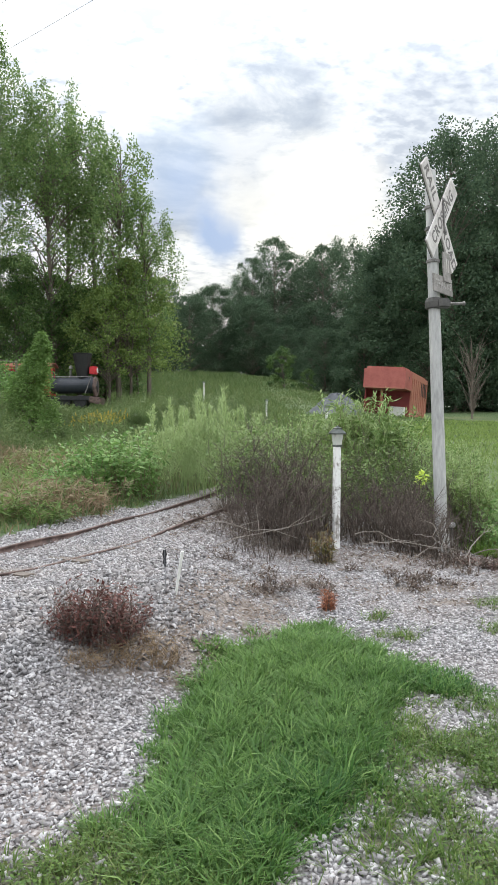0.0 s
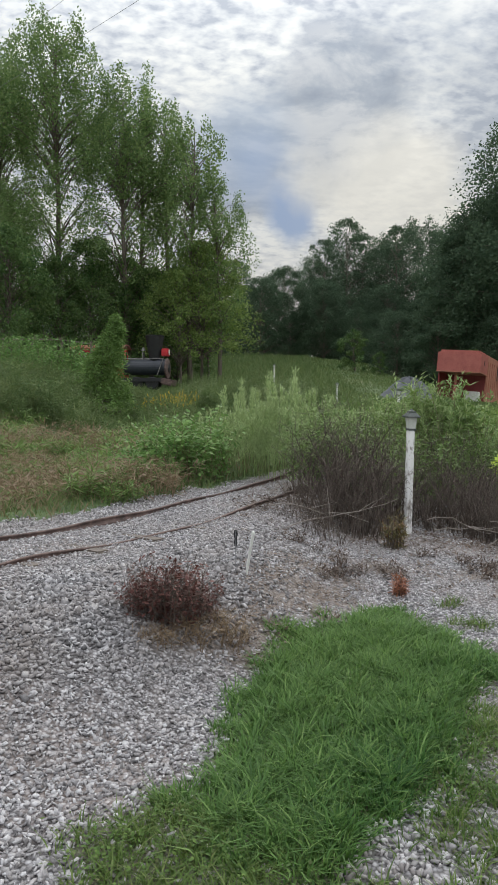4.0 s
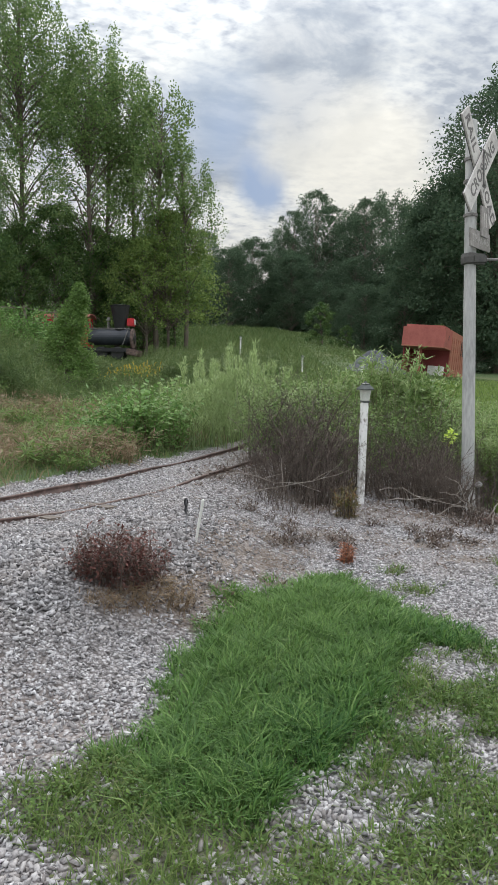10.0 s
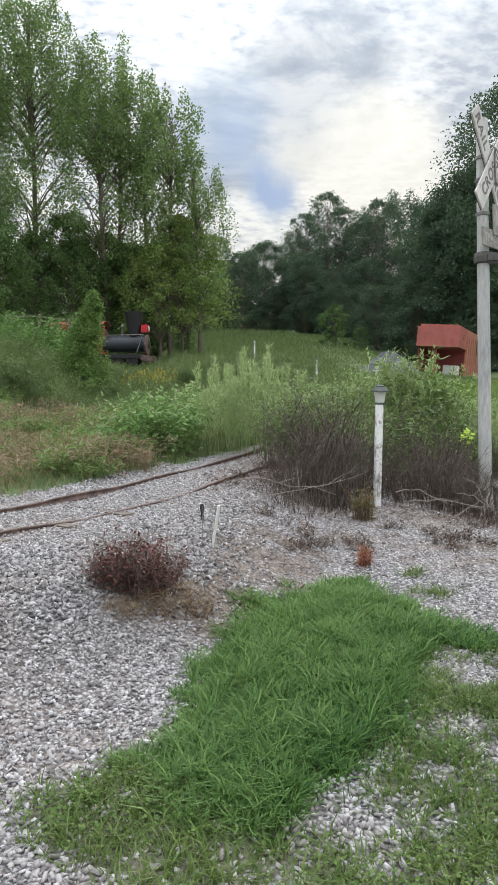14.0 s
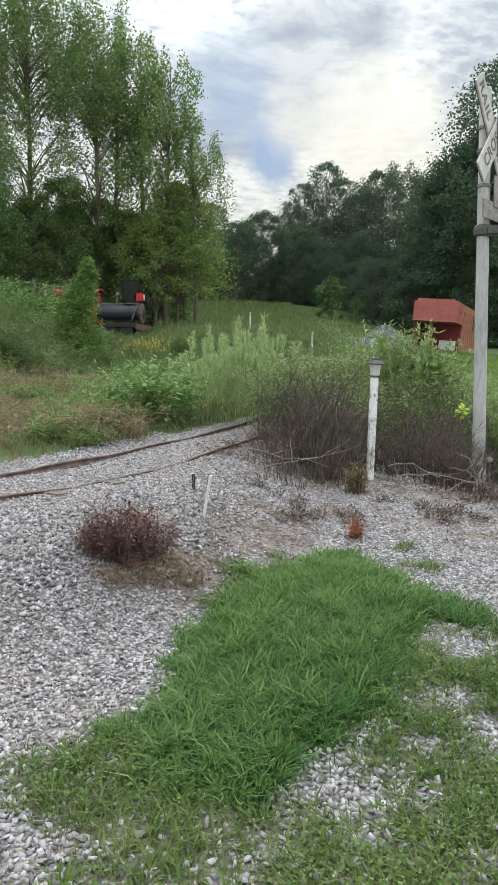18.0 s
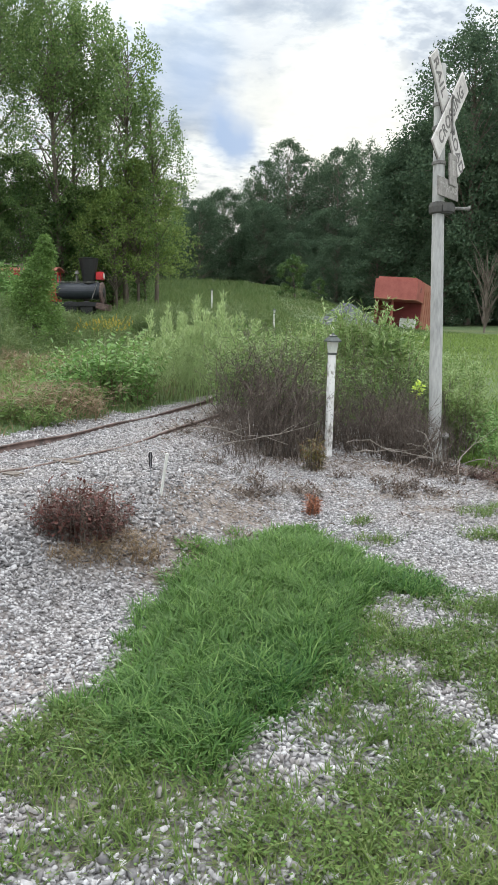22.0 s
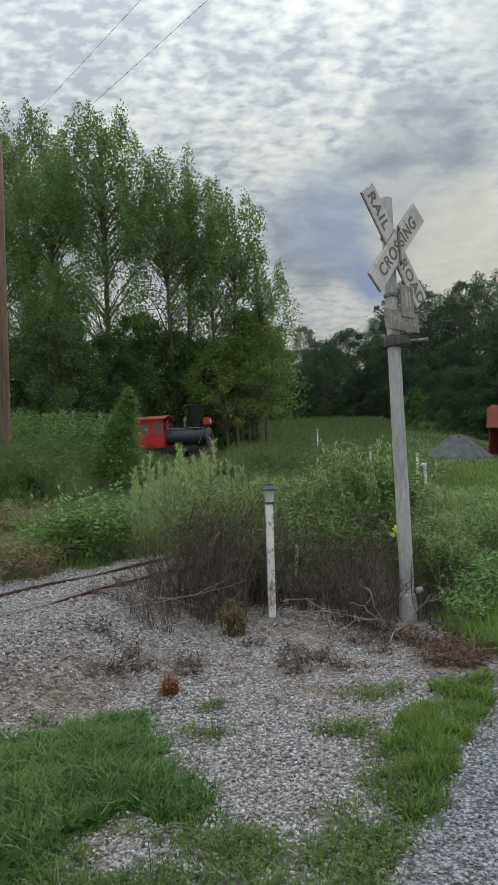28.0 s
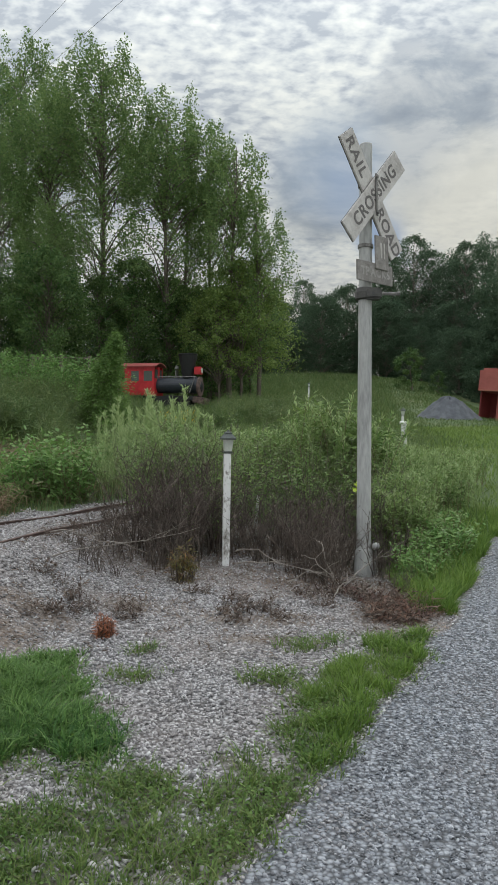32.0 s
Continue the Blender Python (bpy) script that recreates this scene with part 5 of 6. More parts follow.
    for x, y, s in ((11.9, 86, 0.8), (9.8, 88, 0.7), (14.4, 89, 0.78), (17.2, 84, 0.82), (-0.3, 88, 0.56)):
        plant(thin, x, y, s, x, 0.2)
    for p in (tall, tall2, slim, maple, hanging, oak, oak2, sumac, cedar, thin):
        for o in list(p.children_recursive) + [p]:
            bpy.data.objects.remove(o)
    # bare dead tree before the wood
    rng2 = np.random.default_rng(12)
    ob = thing("bare_tree", Matrix.Translation((18.6, 47, float(land(18.6, 47)))), "bare grey dead sapling before the wood", "tree")
    lines, radii = [], []
    for i in range(46):
        z0 = rng2.uniform(0.2, 3.5)
        a = rng2.uniform(0, 6.28)
        ln = rng2.uniform(1.2, 3.2)
        s = np.linspace(0, 1, 6)
        lines.append(np.stack([np.cos(a) * ln * 0.45 * s + 0.1 * np.sin(5 * s + i), np.sin(a) * ln * 0.45 * s, z0 + ln * s ** 0.8], 1))
        radii.append(0.035 * (1 - 0.85 * s))
    v, f = tubes(np.array(lines), np.array(radii), 4)
    child("twigwork", mesh_np("twigwork", v, f, M_BARK), ob)
    part("trunk", lathe([(0.09, -0.3), (0.08, 0), (0.05, 2.5), (0.02, 5.2)], 8), M_BARK, ob)


forest()


# ---- weeds and brush ----
def weed_proto(name, seed, stems, height, spread_r, leaves, leaf, wide, stem_mat, leaf_mat, label, category, droop=0.2, plume=0, twigs=0, low=0.12, plume_mat=None, bare=0.0, hug=0.09, rise=0.0, thick=1.0):
    rng = np.random.default_rng(seed)
    ob = thing(name, Matrix(), label, category)
    k = 6
    s = np.linspace(0, 1, k)
    a, r = rng.uniform(0, 6.28, stems), spread_r * np.sqrt(rng.random(stems))
    b = rng.uniform(0, 6.28, stems)
    h = height * rng.uniform(0.62, 1.1, stems)
    lean = droop * rng.uniform(0.2, 1.2, stems) * h
    root = np.stack([r * np.cos(a) * 0.75, r * np.sin(a) * 0.75, np.zeros(stems)], 1)
    lines = root[:, None] + np.stack([(np.cos(b) * lean)[:, None] * s ** 1.7 + (r * np.cos(a))[:, None] * 0.35 * s, (np.sin(b) * lean)[:, None] * s ** 1.7 + (r * np.sin(a))[:, None] * 0.35 * s, h[:, None] * s], 2)
    lines[:, 1:] += rng.normal(0, 0.012 * height, (stems, k - 1, 3))
    lines[:, 0, 2] = -0.06
    radii = np.linspace(1, 0.3, k)[None] * (0.0035 + 0.003 * rng.random(stems))[:, None] * (0.6 + 0.5 * height) * thick
    allv, allf = tubes(lines, radii, 3)
    if twigs:
        n = stems * twigs
        ti = np.repeat(np.arange(stems), twigs)
        u = rng.uniform(0.25, 0.95, n) * (k - 1)
        i0 = np.minimum(u.astype(int), k - 2)
        p0 = lines[ti, i0] + (lines[ti, i0 + 1] - lines[ti, i0]) * (u - i0)[:, None]
        d = spread(rng, n)
        d[:, 2] = np.abs(d[:, 2]) * 0.8 + 0.25
        ln = height * rng.uniform(0.1, 0.32, n)
        s3 = np.array([0, 0.5, 1.0])
        tw = p0[:, None] + d[:, None] * (ln[:, None] * s3)[..., None] + rng.normal(0, 0.02 * height, (n, 3, 3)) * s3[None, :, None]
        v2, f2 = tubes(tw, np.linspace(1, 0.35, 3)[None] * np.full((n, 1), 0.0022 * (0.6 + 0.5 * height) * thick ** 0.6), 3)
        allf = np.concatenate([allf, f2 + len(allv)])
        allv = np.concatenate([allv, v2])
    tagged(child("stalk_tangle", mesh_np("stalk_tangle", allv, allf, stem_mat), ob), kind="stuff")
    if leaves:
        n = stems * leaves
        ti = np.repeat(np.arange(stems), leaves)
        u = (low + (1 - low) * rng.random(n) ** (1.0 - 0.45 * (bare > 0))) * (k - 1) * 0.999
        i0 = np.minimum(u.astype(int), k - 2)
        p0 = lines[ti, i0] + (lines[ti, i0 + 1] - lines[ti, i0]) * (u - i0)[:, None]
        d = spread(rng, n)
        d[:, 2] = d[:, 2] * 0.5 + 0.15 + rise
        p0 = p0 + d * (rng.uniform(0, hug, n) * height)[:, None]
        d[:, 2] -= 0.1
        up = np.tile(np.array([[0, 0, 1.0]]), (n, 1)) + rng.normal(0, 0.4, (n, 3))
        v, f = leaf_mesh(p0, d, up, leaf * rng.uniform(0.6, 1.3, n), wide * rng.uniform(0.6, 1.2, n))
        tagged(child("foliage", mesh_np("foliage", v, f, leaf_mat), ob), kind="stuff")
    if plume:
        n = stems * plume
        ti = np.repeat(np.arange(stems), plume)
        u = rng.uniform(0.72, 1.0, n)
        p0 = lines[ti, k - 1] * ((u - 0.72) / 0.28)[:, None] + lines[ti, k - 2] * (1 - (u - 0.72) / 0.28)[:, None]
        d = spread(rng, n) * 0.6
        d[:, 2] += 0.9
        v, f = leaf_mesh(p0, d, spread(rng, n), 0.06 * rng.uniform(0.6, 1.3, n), 0.022)
        tagged(child("bloom", mesh_np("bloom", v, f, plume_mat or M_PALE), ob), kind="stuff")
    return ob


M_TUFT = leafy("tuft_leaves", [(0.1, 0.13, 0.04), (0.17, 0.17, 0.06), (0.26, 0.11, 0.05)], 0.3)


def weeds():
    rng = random.Random(8)
    spot = lambda p, x, y, s=1.0, tall=1.0: plant(p, x, y, s, rng.uniform(0, 6.28), 0.02, tall * rng.uniform(0.92, 1.08))
    protos = []

    def P(*a, **k):
        o = weed_proto(*a, **k)
        protos.append(o)
        return o

    gold = [tagged(P("goldenrod_clump", 20 + i, 26, 1.25, 0.42, 60, 0.1, 0.024, M_STEM, M_WEED, "tall green weed clump with narrow leaves behind the gravel", "weed", plume=14, bare=0.5), group="tall green weeds") for i in range(3)]
    pale = [tagged(P("mullein_clump", 30 + i, 11, 1.4, 0.36, 170, 0.085, 0.014, M_PALE, M_PALE, "pale green feathery weed spires", "weed", droop=0.1, plume=60, low=0.3, hug=0.03, rise=0.9), group="pale weed spires") for i in range(2)]
    leafy_bush = tagged(P("leafy_bush", 40, 26, 0.95, 0.52, 34, 0.1, 0.055, M_STEM, M_BUSH, "broadleaf green bush beside the track", "bush", droop=0.45), group="broadleaf bushes")
    dead = [tagged(P("dead_brush", 50 + i, 17, 0.92, 0.42, 10, 0.04, 0.014, M_DEAD, M_DEADLEAF, "dry dark brown dead brush at the gravel edge", "brush", droop=0.55, twigs=9, thick=1.9), group="dead brush") for i in range(3)]
    deadgreen = [tagged(P("half_dead_weed", 60 + i, 20, 1.1, 0.42, 50, 0.075, 0.022, M_DEAD, M_WEED, "half dead weed clump with green tops over brown stems", "weed", droop=0.25, twigs=6, low=0.22), group="half dead weeds") for i in range(2)]
    redbush = P("dead_red_bush", 70, 56, 0.42, 0.3, 22, 0.05, 0.021, M_DEAD, M_REDDEAD, "dried reddish brown dead bush on the gravel bank", "bush", droop=0.3, twigs=7, low=0.05)
    tuft = P("small_dead_tuft", 71, 13, 0.13, 0.13, 10, 0.055, 0.014, M_DEAD, M_DEADLEAF, "small dry dead weed tuft in gravel", "weed", droop=1.2, twigs=4)
    redtuft = P("red_weed_tuft", 72, 26, 0.19, 0.055, 12, 0.07, 0.009, M_DEAD, M_REDTUFT, "small rust-red dry weed tuft in gravel", "weed", droop=0.2)
    greentuft = P("rusty_green_tuft", 76, 16, 0.34, 0.07, 16, 0.09, 0.01, M_DEAD, M_TUFT, "small rusty green weed tuft at the foot of the brush", "weed", droop=0.25)
    straw = P("straw_tuft", 73, 40, 0.2, 0.2, 6, 0.1, 0.008, M_DRY, M_DRY, "flattened tan dead grass on the gravel", "grass tuft", droop=1.1)
    rusty = P("rusty_grass_tuft", 78, 44, 0.24, 0.2, 6, 0.12, 0.009, M_DEAD, M_RUSTY, "rust-brown dead grass tuft at the edge of the drive", "grass tuft", droop=0.8)
    yellow = P("yellow_flower_clump", 74, 22, 0.95, 0.5, 30, 0.09, 0.03, M_STEM, M_WEED, "weed clump with small yellow flowers", "flower", plume=5, plume_mat=M_YELLOW)
    shrub = tagged(P("wild_shrub", 77, 34, 1.9, 0.75, 60, 0.15, 0.07, M_STEM, M_BUSH, "tall green wild shrub at the edge of the grove", "bush", droop=0.35), group="wild shrubs by the fence")
    lime = P("lime_sprig", 75, 3, 0.25, 0.03, 9, 0.09, 0.07, M_STEM, M_LIME, "bright lime green sprig among dark brush", "weed", droop=0.4, low=0.4)
    tallgrass = [tagged(P("tall_grass_clump", 80 + i, 46, 1.05, 0.55, 16, 0.34, 0.014, M_FIELD, M_FIELD, "clump of tall uncut field grass", "grass", droop=0.3), group="tall field grass") for i in range(2)]
    tanweed = P("tan_weed_clump", 85, 26, 0.42, 0.5, 16, 0.14, 0.012, M_DRY, M_DRY, "trampled tan dry weeds beside the track", "weed", droop=1.0)
    lowgreen = P("low_green_weed", 86, 26, 0.3, 0.4, 22, 0.13, 0.02, M_STEM, M_WEED, "low green weeds beside the track", "weed", droop=0.8)

    # the dead brush on both sides of the lamp post and round the sign's foot
    for i, (x, y, s) in enumerate(((-1.6, 6.4, 0.4), (-1.45, 6.2, 0.45), (-1.25, 6.35, 0.65), (-0.95, 6.3, 0.75), (-1.4, 6.6, 0.7), (-1.15, 6.5, 1.0), (-0.85, 6.65, 1.0), (-1.25, 7.0, 1.1), (-0.85, 7.1, 1.1), (-0.55, 7.1, 0.95), (-0.15, 6.85, 0.6), (0.05, 6.7, 0.7), (0.25, 6.4, 0.7), (0.45, 6.25, 0.6), (0.15, 7.0, 0.85), (0.32, 6.85, 0.8), (0.3, 6.2, 0.55), (0.45, 6.0, 0.4), (0.95, 5.8, 0.3), (0.35, 7.3, 0.9), (1.0, 6.85, 0.55), (-0.1, 7.3, 0.85), (0.6, 7.4, 0.85), (-1.0, 6.85, 1.0), (-0.75, 6.95, 1.0), (-1.0, 7.3, 1.0), (-0.3, 7.0, 0.7), (0.3, 6.65, 0.85), (0.4, 6.55, 0.7), (0.45, 7.1, 0.85), (-1.55, 5.85, 0.36), (-1.72, 6.02, 0.3), (-1.35, 5.75, 0.34), (0.95, 7.1, 0.8))):
        spot(dead[i % 3], x, y, s * 0.86)
    for i, (x, y, s) in enumerate(((-1.1, 7.6, 1.05), (-0.6, 7.6, 1.05), (-0.1, 7.7, 1.0), (0.35, 7.8, 1.0), (0.8, 7.9, 0.95), (-1.45, 7.5, 0.95), (1.15, 7.7, 0.9), (0.1, 8.4, 1.1), (-0.75, 8.2, 1.1), (1.1, 8.5, 0.95), (-0.35, 8.3, 1.1), (0.6, 8.5, 1.05))):
        spot(deadgreen[i % 2], x, y, s * 0.8)
    for i, (x, y, s) in enumerate(((-0.2, 9.4, 1.05), (0.45, 9.2, 1.08), (0.65, 9.4, 1.0), (0.85, 9.1, 1.0), (1.1, 9.0, 1.02), (0.5, 9.6, 1.0), (1.25, 9.3, 0.98), (0.95, 9.5, 0.95), (1.3, 8.7, 0.9), (1.5, 9.6, 1.0), (0.1, 10.3, 1.1), (0.8, 10.4, 1.1), (1.4, 10.6, 1.0), (-0.7, 9.9, 1.0), (-1.2, 9.5, 1.0), (-0.5, 10.9, 1.0), (1.8, 8.9, 0.7), (1.75, 8.1, 0.62), (1.5, 7.6, 0.6), (1.3, 7.0, 0.62), (1.45, 7.6, 0.75), (1.3, 8.2, 0.8), (1.6, 8.4, 0.75), (2.1, 10.0, 0.8), (2.3, 11.2, 0.8), (0.5, 11.6, 1.1), (1.3, 12.0, 1.05), (-1.6, 10.6, 0.95), (-2.2, 10.3, 0.9), (-2.8, 10.8, 0.85), (-1.0, 12.0, 1.0), (-2.1, 12.2, 0.95), (0.0, 13.0, 1.1), (1.9, 13.2, 0.9), (2.6, 12.6, 0.75), (-3.3, 12.5, 0.8), (1.0, 14.2, 1.0), (-0.9, 14.3, 1.0), (2.3, 14.8, 0.8))):
        spot(gold[i % 3], x, y, s * (1.0 if 0.3 < x < 0.98 and 8.8 < y < 9.7 else 0.6 if x < 0.85 else 0.48))
    for i, (x, y, s) in enumerate(((-2.0, 8.5, 1.0), (-1.7, 8.35, 1.1), (-1.4, 8.6, 1.1), (-1.83, 8.95, 1.25), (-1.5, 9.1, 1.3), (-1.1, 8.95, 1.15), (-2.2, 9.2, 1.1), (-0.7, 9.3, 1.05), (-2.5, 11.5, 1.15), (1.7, 11.2, 1.0), (0.3, 9.6, 1.05), (0.6, 9.0, 1.45), (0.45, 9.15, 1.4), (0.75, 9.3, 1.5), (2.2, 9.4, 0.85), (-1.2, 10.4, 1.2), (-1.7, 10.0, 1.3))):
        spot(pale[i % 2], x, y, s * (0.64 if x < -1.0 and y < 9.3 else 0.55))
    for x, y, s in ((-3.15, 8.25, 0.75), (-2.85, 8.1, 0.85), (-2.5, 8.2, 0.9), (-2.95, 8.75, 0.95), (-2.6, 8.8, 1.0), (-3.35, 8.9, 0.8), (1.25, 6.6, 0.45), (1.15, 6.2, 0.36), (1.45, 7.0, 0.5), (-3.4, 9.9, 0.8), (1.65, 7.3, 0.5)):
        spot(leafy_bush, x, y, s * (0.84 if x < 0 else 1.0))
    for x, y, s in ((-2.62, 3.5, 0.74), (-2.75, 3.47, 0.5), (-2.49, 3.56, 0.55)):
        spot(redbush, x, y, s)
    for x, y, s in ((-1.0, 4.9, 0.9), (-1.4, 4.85, 1.0), (-1.5, 4.75, 0.8), (-1.3, 4.95, 0.7), (-1.74, 5.3, 1.2), (-1.6, 5.2, 0.9), (-0.3, 5.4, 0.9), (-0.17, 5.2, 1.0), (-0.1, 5.3, 0.8), (-1.05, 5.1, 0.9), (0.8, 5.4, 1.2), (0.65, 5.7, 1.4), (0.9, 5.0, 0.9), (1.0, 5.6, 1.2), (-1.95, 6.2, 1.0), (-1.85, 6.6, 1.3), (0.4, 5.8, 1.1), (0.72, 5.1, 1.0), (-0.6, 5.6, 0.8), (0.2, 5.7, 1.0), (-1.45, 5.05, 0.9), (-0.25, 4.95, 0.9), (0.05, 5.05, 0.8), (-0.35, 5.15, 0.8), (-1.62, 4.6, 0.8), (0.35, 5.4, 0.9)):
        spot(tuft, x, y, s * (0.65 if x < -1.55 else 0.9))
    for x, y, s in ((-0.8, 5.9, 0.95), (-0.74, 5.95, 0.7), (-0.85, 5.95, 0.65)):
        spot(greentuft, x, y, s)
    spot(redtuft, -1.08, 4.54, 0.75)
    for i, (x, y, s) in enumerate(((-1.35, 7.2, 0.7), (-0.7, 7.3, 0.75), (1.0, 7.4, 0.75))):
        spot(deadgreen[i % 2], x, y, s)
    for x, y, s in ((0.85, 5.3, 0.32), (0.72, 5.6, 0.4), (1.0, 5.6, 0.35), (0.95, 5.0, 0.25), (0.6, 5.9, 0.4)):
        spot(redbush, x, y, s, 0.5)
    spot(redtuft, -1.04, 4.58, 0.6)
    for x, y, s in ((0.78, 5.05, 0.9), (0.88, 5.2, 1.1), (0.95, 5.4, 1.1), (0.72, 5.3, 1.0), (0.85, 5.6, 1.0), (1.02, 5.2, 0.8)):
        spot(rusty, x, y, s * 0.8, 0.55)
    for x, y, s in ((-2.5, 3.3, 0.7), (-2.36, 3.45, 0.7), (-2.66, 3.25, 0.5), (-2.28, 3.4, 0.6)):
        spot(straw, x, y, s)
    spot(lime, 0.70, 7.55, 0.95, 1.0).location.z += 0.55
    for x, y, s in ((-6.7, 26.0, 0.85), (-7.5, 26.6, 0.95), (-8.3, 26.2, 0.9), (-9.2, 26.9, 1.0), (-10.1, 26.4, 0.95), (-11.0, 27.2, 1.05), (-12.0, 26.6, 1.0), (-13.1, 27.5, 1.1), (-7.9, 28.2, 0.9), (-9.8, 28.6, 0.95), (-11.6, 28.9, 1.0), (-6.9, 24.4, 0.7), (-8.8, 24.8, 0.75), (-10.6, 24.6, 0.8)):
        spot(shrub, x, y, s)
    r = random.Random(61)
    for i in range(34):
        y = r.uniform(7.0, 13.5)
        x = r.uniform(1.15, float(np.interp(y, DRIVE_EDGE[:, 1], DRIVE_EDGE[:, 0])) - 0.75) if y < 11 else r.uniform(0.6, 3.0)
        spot(gold[i % 3] if r.random() < 0.7 else pale[i % 2], x, y, r.uniform(0.42, 0.6))
    for x, y, s in ((-3.9, 22.6, 0.95), (-3.5, 22.9, 0.9), (-4.3, 23.0, 0.85), (-4.9, 22.7, 0.6), (-3.7, 23.4, 0.9)):
        spot(yellow, x, y, s)
    r = random.Random(21)
    for i in range(150):
        x, y = r.uniform(-13, -3.2), r.uniform(15.5, 26)
        if math.hypot(x + 5.6, y - 21.9) < 0.5:
            continue
        spot(tallgrass[i % 2], x, y, r.uniform(0.7, 1.0) if x < -5.2 else r.uniform(0.4, 0.6))
    for i in range(34):
        spot(tallgrass[i % 2], r.uniform(-6.6, -2.2), r.uniform(24.6, 26.6), r.uniform(0.65, 0.95))
    for i in range(90):
        x, y = r.uniform(-4.2, 2.0), r.uniform(26, 40)
        if x > -4.2 + 0.28 * (40 - y) - 2 or r.random() < 0.5:
            spot(tallgrass[i % 2], x, y, r.uniform(0.6, 1.1))
    for i in range(90):
        x, y = r.uniform(-3.5, 2.8), r.uniform(14.5, 25)
        spot(tallgrass[i % 2], x, y, r.uniform(0.35, 0.6))
    for i in range(150):
        x, y = r.uniform(-7.6, -3.0), r.uniform(6.4, 11.0)
        if y > 4.9 - 0.75 * (x + 3.9) - 0 and y > np.interp(x, TRACK[:, 0], TRACK[:, 1]) + 1.55:
            spot(tanweed if r.random() < 0.5 else lowgreen, x, y, r.uniform(0.6, 1.0))
    for i in range(90):
        x, y = r.uniform(-9.5, -3.0), r.uniform(10.5, 16)
        spot(lowgreen if r.random() < 0.75 else tanweed, x, y, r.uniform(0.8, 1.4))
    for p in protos:
        for o in list(p.children_recursive) + [p]:
            bpy.data.objects.remove(o)


weeds()


def field_grass():
    rng = np.random.default_rng(33)
    x, y = scatter(rng, 150000, -26, 12, 6, 72)
    _, _, field = cover(x, y)
    k = (field > 0.5) & (x > -0.52 * y - 2) & (x < 0.36 * y + 2) & ((x < 2.6) | (y > 15))
    x, y = x[k], y[k]
    n = len(x)
    h = (0.3 - 0.22 * smooth_step(x - 0.05 * y, 1.6, 4.2)) * rng.uniform(0.5, 1.2, n) * (1 + y / 60) * (0.6 + 0.7 * lumpy(x, y, 0.35, 1.5))
    grass_stuff("field_grass", x, y, h, (0.006 + 0.0007 * y) * rng.uniform(0.6, 1.3, n), rng.uniform(0.2, 0.9, n), M_FIELD, "rough green field grass rising towards the wood", rng)
    for mat, n, lo, hi, nm, lab in ((M_FIELD, 36000, 0.04, 0.16, "bank_grass", "uneven green grass on the bank behind the track"), (M_DRY, 26000, 0.04, 0.2, "straw_grass", "tan trampled dry grass on the bank behind the track")):
        x, y = scatter(rng, n, -9.5, -1.2, 5.5, 15)
        _, _, field = cover(x + rng.normal(0, 0.08, n), y + rng.normal(0, 0.08, n))
        dry = lumpy(x, y, 0.55, 2.6) * smooth_step(-x, 2.6, 3.6) * (1 - smooth_step(y, 11.5, 14))
        k = (field > 0.5) & (rng.random(n) < (1 - 0.8 * dry if mat is M_FIELD else 0.3 + 1.2 * dry))
        x, y = x[k], y[k]
        grass_stuff(nm, x, y, rng.uniform(lo, hi, len(x)), rng.uniform(0.005, 0.012, len(x)), rng.uniform(0.3, 1.6, len(x)), mat, lab, rng)
    x, y = scatter(rng, 60000, 1.0, 12, 5.0, 30)
    _, _, field = cover(x, y)
    k = (field > 0.5) & (on_drive(x, y) < 0)
    x, y = x[k], y[k]
    n = len(x)
    grass_stuff("mown_grass", x, y, rng.uniform(0.04, 0.1, n) * (1 + y / 60) * np.where((y < 10) & (x < 2.6), 2.6, 1.0), (0.005 + 0.0005 * y) * rng.uniform(0.7, 1.3, n), rng.uniform(0.3, 1.0, n), M_MOWN, "bright green short grass along the gravel drive", rng)


M_MOWN = leafy("mown_grass", [(0.12, 0.2, 0.04), (0.18, 0.275, 0.062), (0.26, 0.34, 0.095)])
field_grass()


